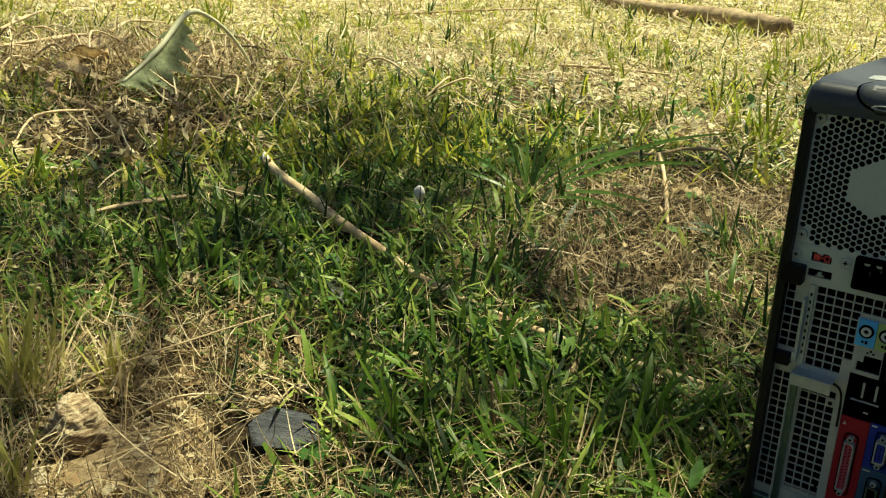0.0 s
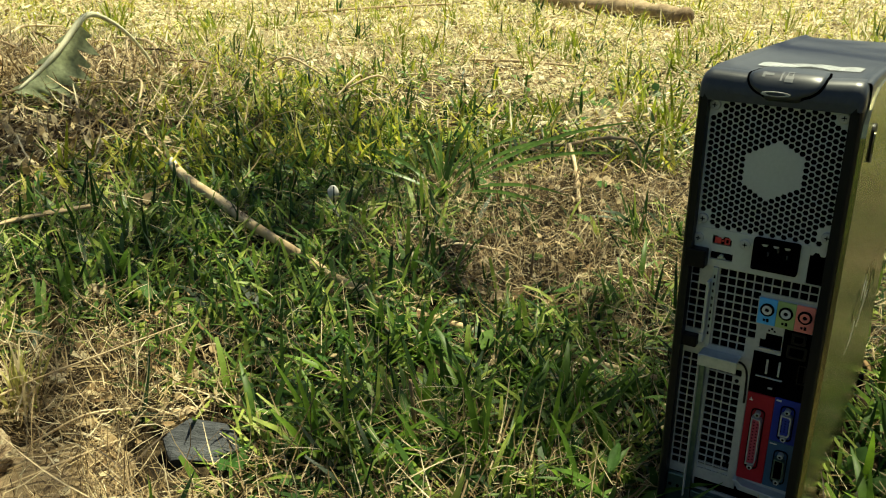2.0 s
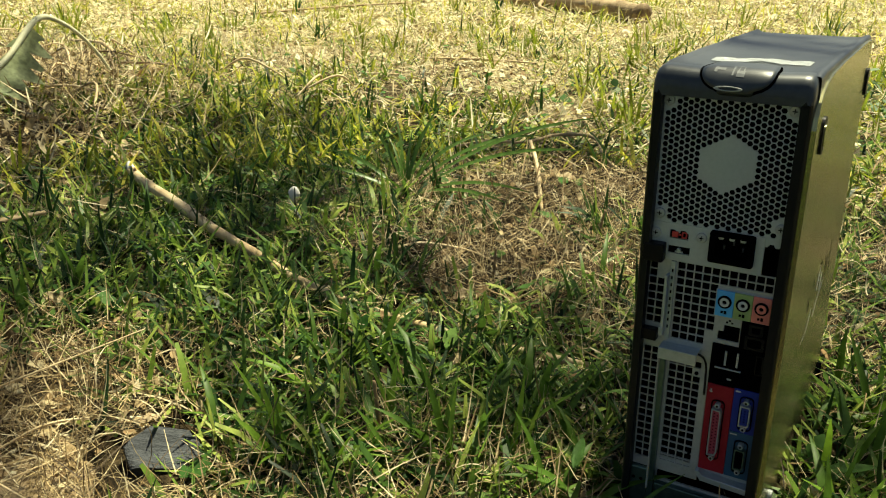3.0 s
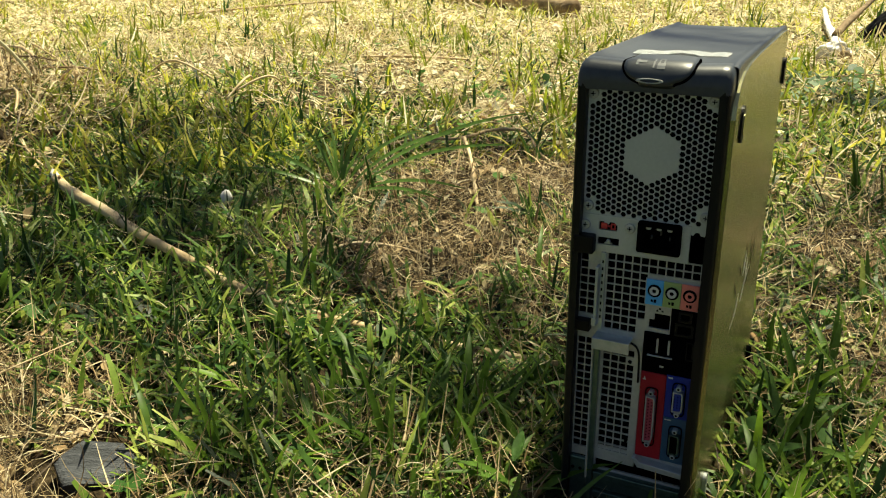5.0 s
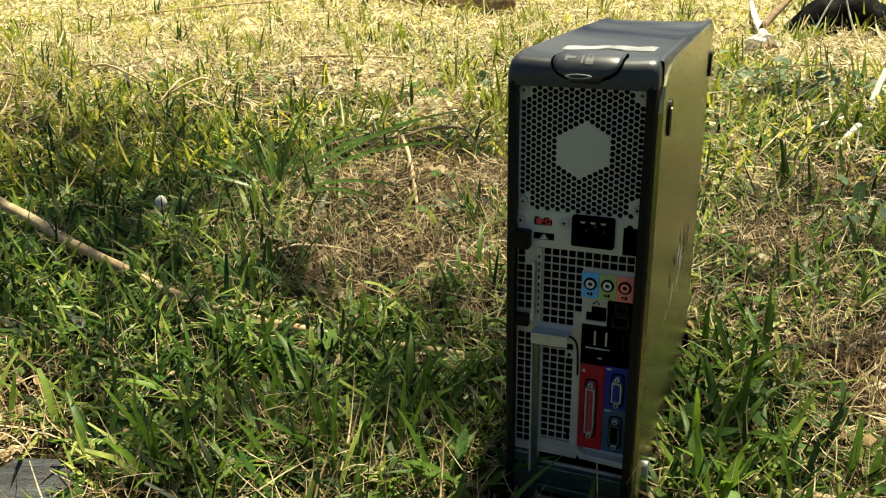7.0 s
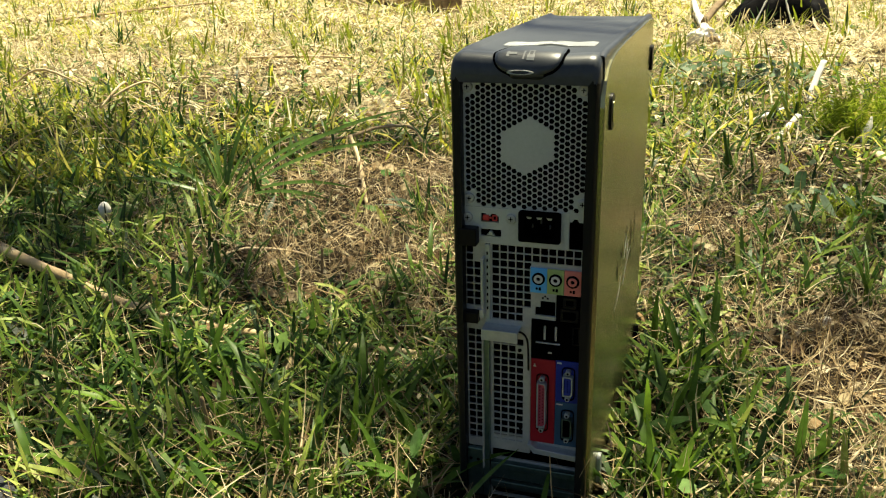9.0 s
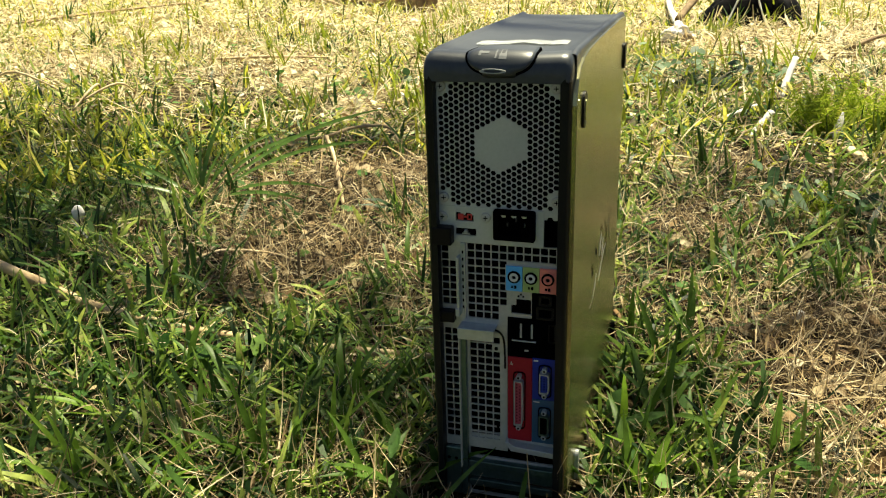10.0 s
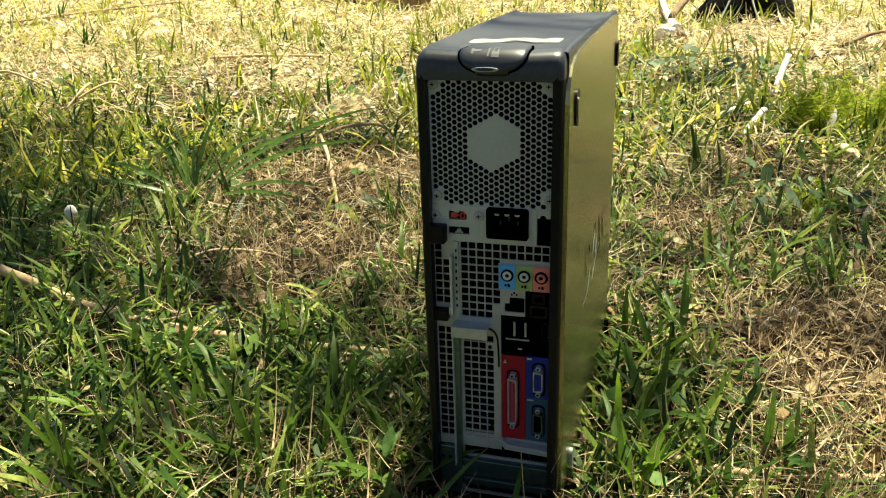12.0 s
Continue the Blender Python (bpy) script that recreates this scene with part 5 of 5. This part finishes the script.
TUFTS = [(-0.44, -0.10, 6), (-0.35, -0.075, 9), (-0.31, 0.01, 7), (-0.52, 0.07, 6), (-0.33, 0.24, 8), (-0.25, 0.15, 12), (-0.20, 0.11, 10), (-0.16, 0.05, 9), (-0.28, -0.05, 8), (-0.38, -0.06, 8),
         (-0.10, 0.03, 9), (-0.08, 0.10, 7), (-0.055, -0.05, 4), (0.02, -0.07, 3), (0.10, 0.06, 9), (0.12, 0.16, 9), (0.15, 0.13, 8), (0.12, 0.29, 9), (0.15, 0.36, 6), (0.24, 0.14, 6),
         (-0.15, 0.18, 9), (-0.22, 0.05, 8), (-0.12, -0.02, 8), (-0.46, 0.10, 6), (-0.40, 0.15, 7), (-0.58, 0.15, 6), (-0.66, 0.14, 6), (0.28, 0.55, 6), (0.21, 0.65, 5), (0.34, 0.52, 6),
         (-0.085, -0.01, 5), (-0.09, 0.19, 7), (0.085, 0.23, 7), (0.09, 0.34, 6), (-0.33, 0.09, 7), (-0.17, -0.05, 8), (-0.24, -0.01, 7)]
more = np.random.default_rng(31)
for k in range(34):
    rr, aa = more.uniform(0.62, 1.5), math.radians(more.uniform(-10, 66))
    x, y = EYE[0] - rr * math.sin(aa), EYE[1] + rr * math.cos(aa)
    if thinness(np.array([x]), np.array([y]))[0] < 0.55 and clear(np.array([x]), np.array([y]))[0] and abs(x) > 0.09:
        TUFTS.append((x, y, int(more.integers(4, 9))))
for k, (x, y, n) in enumerate(TUFTS):
    tuft("grass_tuft", x, y, n, 0.096, 0.0086, (0.1, 1.1), (0.0, 1.4), TUFTGRASS, "tuft of broad green grass blades", 100 + k, group="broad grass tufts")
for k, (x, y, n, l) in enumerate(((-0.735, -0.285, 26, 0.13), (-0.69, -0.2, 20, 0.09), (-0.58, -0.375, 22, 0.085), (-0.75, -0.25, 16, 0.11))):
    tuft("dry_tuft", x, y, n, l, 0.004, (0.0, 0.4), (0.0, 0.5), GOLD, "yellowed dry tuft of grass", 200 + k, group="dry tufts")
    tuft("dry_tuft", x + 0.01, y, n, l, 0.0022, (0.1, 1.15), (0.2, 1.0), BLEACHED, "bleached dry tuft of straw", 210 + k, group="dry tufts")
BRIGHT = [(-0.392, -0.054, 7), (-0.312, -0.079, 7), (-0.306, -0.014, 6), (-0.276, 0.055, 5), (-0.204, -0.035, 6), (-0.186, 0.025, 4), (-0.117, -0.03, 5), (-0.429, 0.04, 5), (-0.411, 0.119, 4),
          (0.12, 0.038, 6), (0.142, 0.097, 6), (0.178, 0.036, 5), (0.122, 0.259, 6), (0.17, 0.283, 5), (0.097, 0.125, 4), (-0.351, -0.097, 6), (-0.302, -0.002, 5)]
for k, (x, y, n) in enumerate(BRIGHT):
    tuft("grass_tuft", x, y, n, 0.1, 0.0085, (0.15, 1.2), (0.0, 1.2), BRIGHTGRASS, "tuft of broad bright yellow-green grass blades", 160 + k, group="broad grass tufts")
SUNTUFTS = [(-0.56, 1.5, 16, 0.14), (-0.58, 1.55, 12, 0.12), (-0.46, 1.1, 9, 0.1), (0.15, 1.14, 10, 0.12), (-0.64, 0.71, 10, 0.09), (-0.5, 0.6, 8, 0.08), (-0.33, 0.7, 9, 0.09), (-1.3, 1.35, 12, 0.1), (-1.1, 1.4, 12, 0.1), (-0.9, 1.5, 9, 0.1),
            (-1.6, 1.55, 12, 0.1), (-1.9, 2.4, 12, 0.13), (-1.4, 2.7, 12, 0.13), (-0.9, 2.6, 12, 0.13), (-1.1, 3.3, 12, 0.14), (-0.5, 2.9, 10, 0.13), (-2.4, 2.9, 12, 0.14), (-2.0, 3.6, 12, 0.15), (-1.6, 4.0, 12, 0.15), (-0.7, 3.8, 12, 0.15),
            (-2.9, 3.4, 12, 0.15), (-3.2, 2.4, 10, 0.14), (-2.3, 1.8, 10, 0.11), (-0.08, 2.75, 12, 0.14), (-0.05, 2.5, 10, 0.12), (0.22, 2.45, 10, 0.13), (0.42, 2.55, 10, 0.14), (0.15, 3.2, 10, 0.13), (0.55, 3.3, 10, 0.13), (0.75, 4.2, 12, 0.15), (0.28, 2.2, 8, 0.11),
            (-0.3, 3.3, 10, 0.13), (-2.7, 4.4, 12, 0.16), (-3.6, 4.3, 12, 0.16), (0.95, 3.7, 12, 0.16), (0.2, 3.45, 12, 0.12), (0.38, 3.5, 12, 0.12), (-0.85, 2.0, 9, 0.11), (-1.75, 1.2, 10, 0.1), (-1.45, 0.9, 10, 0.08), (-1.0, 0.85, 10, 0.08)]
# tufts beyond y 1.42 take the sun-tinted grass colour
for k, (x, y, n, l) in enumerate(SUNTUFTS):
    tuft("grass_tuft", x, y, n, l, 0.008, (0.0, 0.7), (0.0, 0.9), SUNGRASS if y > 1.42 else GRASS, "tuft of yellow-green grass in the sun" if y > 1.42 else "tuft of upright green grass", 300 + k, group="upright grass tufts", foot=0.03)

fan = np.random.default_rng(88)
for k in range(80):
    rr, aa = 1.9 + 4.2 * fan.random() ** 1.1, math.radians(fan.uniform(-12, 74))
    x, y = EYE[0] - rr * math.sin(aa), EYE[1] + rr * math.cos(aa)
    if y < 1.25:
        continue
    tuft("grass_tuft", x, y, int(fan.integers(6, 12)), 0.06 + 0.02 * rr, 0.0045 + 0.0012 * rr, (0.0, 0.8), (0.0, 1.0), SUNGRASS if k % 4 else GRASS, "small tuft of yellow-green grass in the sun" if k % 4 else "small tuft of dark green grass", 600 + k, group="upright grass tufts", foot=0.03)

# plantain and other single broad leaves
def oval(length, width, cup=0.15, wave=0.0, seed=0):
    bm = bmesh.new()
    rows = []
    for i in range(9):
        s = i / 8
        wd = 0.5 * width * math.sin(math.pi * min(max(s, 0.03), 0.97)) ** 0.7
        rows.append([bm.verts.new((length * (s - 0.5), wd * t, cup * wd * abs(t) + wave * noise.noise(Vector((s * 4, t * 3, seed))))) for t in (-1, -0.5, 0, 0.5, 1)])
    for a, b in zip(rows, rows[1:]):
        for j in range(4):
            bm.faces.new((a[j], a[j + 1], b[j + 1], b[j])).smooth = True
    bmesh.ops.solidify(bm, geom=bm.faces[:], thickness=0.0005)
    return bm


def leaf(name, x, y, h, length, width, mat, label, category, turn, tilt=(0, 0), cup=0.15, wave=0.0, seed=0, group=""):
    ob = tagged(part(name, oval(length, width, cup, wave, seed), mat), label, category, group)
    ob.matrix_basis = pose(x, y, rise1(x, y) + h, tilt[0], tilt[1], turn)
    return ob


leaf("round_leaf", -0.372, 0.128, 0.042, 0.036, 0.028, BROAD, "single round green weed leaf in the grass", "leaf", 20, (6, -4), group="weed leaves")
LEAVES = [(-0.28, -0.06, 0.03, 0.05, 0.014, 30), (-0.26, -0.03, 0.025, 0.045, 0.013, 80), (-0.10, 0.0, 0.05, 0.04, 0.011, 100), (-0.46, -0.03, 0.02, 0.03, 0.02, 0), (-0.55, 0.0, 0.015, 0.03, 0.02, 60), (-0.24, -0.06, 0.02, 0.05, 0.015, 140), (0.14, 0.22, 0.03, 0.06, 0.014, 40), (0.11, 0.12, 0.035, 0.055, 0.013, 20), (0.2, 0.2, 0.02, 0.05, 0.012, 160), (0.18, 0.1, 0.03, 0.05, 0.014, 70)]
for k, (x, y, h, l, wd, tn) in enumerate(LEAVES):
    leaf("weed_leaf", x, y, h, l, wd, BROAD, "flat green weed leaf among grass", "leaf", tn, (10 * math.sin(k * 3), 12 * math.cos(k * 5)), group="weed leaves")
leaf("yellow_leaf", 0.31, 0.83, 0.075, 0.035, 0.022, FERN, "bright yellow-green leaf of a small weed", "leaf", 70, (30, 20))
leaf("yellow_leaf", 0.315, 0.86, 0.1, 0.05, 0.025, BROAD, "upright green leaf of a small weed", "leaf", 100, (60, 10))
BROWN = [(-0.44, 0.325, 0.02, 0.04, 0.026, 10), (-0.40, 0.33, 0.015, 0.03, 0.02, 50), (-2.55, 0.86, 0.05, 0.16, 0.11, 30), (-2.345, 0.715, 0.06, 0.13, 0.09, 60), (-2.75, 1.0, 0.05, 0.13, 0.09, 120), (-2.6, 0.7, 0.03, 0.1, 0.06, 10), (-0.85, 0.02, 0.02, 0.035, 0.02, 30), (-0.82, 0.55, 0.02, 0.03, 0.02, 100), (-1.33, 0.56, 0.05, 0.05, 0.03, 80),
         (-0.52, -0.12, 0.02, 0.03, 0.012, 100), (0.1, 1.0, 0.01, 0.04, 0.025, 30), (0.02, 1.06, 0.015, 0.05, 0.03, 10), (0.27, 0.52, 0.012, 0.035, 0.02, 60), (0.3, 0.27, 0.012, 0.03, 0.02, 140), (-0.6, 1.3, 0.015, 0.07, 0.04, 40), (-0.75, 1.45, 0.015, 0.06, 0.04, 150), (-0.36, 1.1, 0.015, 0.06, 0.04, 0), (-0.5, 0.95, 0.012, 0.05, 0.03, 70), (-1.9, 0.75, 0.02, 0.07, 0.05, 20), (-2.1, 1.3, 0.03, 0.1, 0.06, 60)]
for k, (x, y, h, l, wd, tn) in enumerate(BROWN):
    leaf("dead_leaf", x, y, h, l, wd, DEADLEAF, "curled dry brown dead leaf on the ground", "dead leaf", tn, (20 * math.sin(k * 2.3), 18 * math.cos(k * 4.1)), 0.35, 0.012 * l / 0.05, k, "dead leaves")

# wilted large leaf on an arching stalk
wl = thing("wilted_plant", on(-2.13, 1.217), "large wilted leaf drooping from a pale arching stalk", "plant")
wl_at = Vector(wl.location)


def rel(p):
    return Vector(p) - wl_at


part("stalk", tube([rel((-2.13, 1.217, wl_at.z)), rel((-2.134, 1.16, 0.13)), rel((-2.134, 1.09, 0.205)), rel((-2.135, 1.02, 0.248)), rel((-2.133, 0.975, 0.255)), rel((-2.118, 0.928, 0.236)), rel((-2.10, 0.85, 0.175)), rel((-2.09, 0.765, 0.12)), rel((-2.07, 0.688, 0.085))], [0.005, 0.005, 0.006, 0.0075, 0.009, 0.0095, 0.0085, 0.006, 0.003], 8, 0.08, 2), STALK, wl, "pale arching stalk")
lf = bmesh.new()
mid = [(-2.118, 0.928, 0.236), (-2.105, 0.875, 0.195), (-2.098, 0.82, 0.155), (-2.09, 0.765, 0.12), (-2.08, 0.72, 0.1), (-2.07, 0.68, 0.082)]
rows = []
N = 26
for i in range(N):
    s = i / (N - 1)
    u = s * (len(mid) - 1)
    k = min(int(u), len(mid) - 2)
    c = rel(mid[k]).lerp(rel(mid[k + 1]), u - k)
    wd = 0.066 * math.sin(math.pi * (0.1 + 0.88 * s)) ** 0.7
    row = []
    for t in (-1, -0.75, -0.5, -0.25, 0, 0.25, 0.5, 0.75, 1):
        jag = 1 + 0.5 * abs(t) * math.sin(i * 2.1 + (1 if t > 0 else 0)) + 0.3 * abs(t) * noise.noise(Vector((i * 0.6, t, 2)))
        q = c + Vector((0.55, 0.5, -0.68)) * wd * max(t, 0) * 1.35 * jag + Vector((-0.65, -0.3, -0.35)) * wd * max(-t, 0) * 0.8 * jag
        q += Vector((0.3, -0.8, 0.3)) * 0.012 * abs(t) * math.sin(i * 1.05 + 2 * t)
        row.append(lf.verts.new(q))
    rows.append(row)
for a, b in zip(rows, rows[1:]):
    for j in range(8):
        lf.faces.new((a[j], a[j + 1], b[j + 1], b[j])).smooth = True
part("leaf", lf, WILTED, wl, "wilted grey-green leaf")


# feathery weeds
def feathery(x, y, n, height, seed):
    g = np.random.default_rng(seed)
    th = thing("feathery_weed", on(x, y), "bright green feathery weed with fine leaves", "plant", "feathery weeds")
    bm_all = []
    for k in range(n):
        a, ln = g.uniform(0, 6.28), g.uniform(0.1, 0.75)
        h = height * g.uniform(0.6, 1.1)
        tip = Vector((math.cos(a) * math.sin(ln) * h, math.sin(a) * math.sin(ln) * h, math.cos(ln) * h))
        root = Vector((g.uniform(-0.03, 0.03), g.uniform(-0.03, 0.03), 0))
        part("stem", tube([root, root + tip * 0.5, root + tip + Vector((0, 0, -0.01))], [0.0016, 0.0013, 0.0006], 5), FERN, th)
        fo = bmesh.new()
        for i in range(90):
            s = g.uniform(0.12, 1.0)
            p = root + tip * s
            d = Vector(g.normal(0, 1, 3))
            d = (d.normalized() + tip.normalized() * 0.7).normalized()
            l = 0.034 * (1.15 - 0.7 * s) * g.uniform(0.5, 1.2)
            sd = d.cross(Vector(g.normal(0, 1, 3))).normalized() * 0.0007
            v = [fo.verts.new(p - sd), fo.verts.new(p + sd), fo.verts.new(p + d * l * 0.6 + sd + Vector((0, 0, -0.002))), fo.verts.new(p + d * l + Vector((0, 0, -0.006)))]
            fo.faces.new(v)
        part("foliage", fo, FERN, th)
    return th


for k, (x, y, n, h) in enumerate(((0.385, 1.42, 16, 0.12), (0.45, 1.5, 14, 0.12), (0.52, 1.4, 18, 0.13), (0.58, 1.52, 16, 0.13), (0.36, 1.5, 10, 0.09), (0.66, 1.6, 14, 0.13), (0.34, 0.86, 8, 0.05), (-0.45, 1.9, 10, 0.09), (-1.9, 1.1, 8, 0.07))):
    feathery(x, y, n, h, 400 + k)

# ---- the shade tree, outside the view ----
TX, TY = 2.9, 0.0
tree = thing("tree", (TX, TY, 0), "unseen leafy tree added to cast dappled shade on the lawn", "tree")
part("trunk", tube([(0, 0, -0.05), (-0.05, -0.1, 1.2), (-0.2, -0.3, 2.6), (-0.5, -0.6, 4.0), (-0.7, -0.8, 5.6)], [0.2, 0.16, 0.14, 0.11, 0.05], 12, 0.06, 1), BARK, tree)
tg = np.random.default_rng(9)
CROWN = []
# unseen leaf clumps added to darken chosen spots: x, y on the ground, radius, height, leaves
SHADE = [(0.0, 0.25, 0.28, 4.1, 5), (-0.6, 0.2, 0.32, 4.0, 18), (-0.9, 0.4, 0.33, 4.2, 32), (-1.25, 0.3, 0.35, 4.4, 34), (-1.2, 0.85, 0.34, 4.0, 58), (-0.9, 0.9, 0.26, 4.4, 30), (-1.6, 0.5, 0.36, 4.2, 40), (-1.5, 1.0, 0.26, 4.1, 44), (-1.9, 0.75, 0.36, 4.0, 34),
         (-2.2, 0.5, 0.36, 4.3, 40), (-2.6, 1.0, 0.4, 4.1, 22), (-0.15, 0.52, 0.22, 4.3, 14), (0.22, 0.55, 0.24, 4.2, 12), (-0.9, 0.05, 0.26, 4.1, 14), (-0.62, 1.2, 0.2, 4.2, 20), (-0.1, -0.75, 0.24, 4.1, 10),
         (-0.42, 0.5, 0.24, 4.3, 8), (-1.05, 0.6, 0.28, 4.1, 34), (-2.1, 0.9, 0.3, 4.2, 10), (-3.7, 1.5, 0.5, 4.2, 70), (-1.4, 0.0, 0.2, 4.1, 18), (0.36, 0.25, 0.24, 4.2, 8), (0.3, 1.0, 0.22, 4.2, 22), (0.15, 2.0, 0.25, 4.2, 24), (0.3, 1.5, 0.2, 4.2, 14), (-0.3, 0.85, 0.24, 4.2, 14), (0.45, 0.5, 0.25, 4.2, 12),
         (-0.24, 0.2, 0.3, 7.5, 30), (-0.16, 0.1, 0.16, 7.4, 13), (-0.75, 0.62, 0.35, 7.5, 14), (0.2, 0.14, 0.3, 7.6, 10), (-1.9, 0.6, 0.5, 7.4, 26), (-2.7, 1.2, 0.55, 7.5, 30), (0.1, -0.6, 0.3, 4.2, 24), (0.1, -0.95, 0.5, 4.3, 44), (-0.5, -1.2, 0.45, 4.1, 60), (0.8, -0.7, 0.45, 4.2, 60), (0.1, -1.7, 0.6, 4.4, 90), (-0.3, 0.4, 0.3, 7.4, 12), (0.35, 0.75, 0.3, 7.4, 18)]
cot = 1 / math.tan(SUN_EL)
for k, (sx, sy, sr, h, n) in enumerate(SHADE):
    c = Vector((sx + SUN_AZ.x * cot * h - TX, sy + SUN_AZ.y * cot * h - TY, h))
    start = Vector((-0.2 - 0.12 * (k % 4), -0.3 - 0.12 * (k % 4), 2.6 + 0.35 * (k % 4)))
    part("limb", tube([start, start.lerp(c, 0.5) + Vector((0, 0, 0.25)), c], [0.016, 0.01, 0.004], 6, 0.05, k), BARK, tree)
    fo = bmesh.new()
    for i in range(n):
        d = Vector(tg.normal(0, 1, 3)).normalized() * sr * tg.random() ** 0.45
        p = c + Vector((d.x, d.y, d.z * 0.7))
        u = Vector(tg.normal(0, 1, 3)).normalized()
        v = u.cross(Vector(tg.normal(0, 1, 3))).normalized()
        l = tg.uniform(0.05, 0.085)
        fo.faces.new([fo.verts.new(p + u * l * a + v * l * 0.42 * b) for a, b in ((-1, 0), (-0.3, 1), (0.4, 0.75), (1, 0), (0.4, -0.75), (-0.3, -1))])
    part("leaves", fo, TREELEAF, tree)
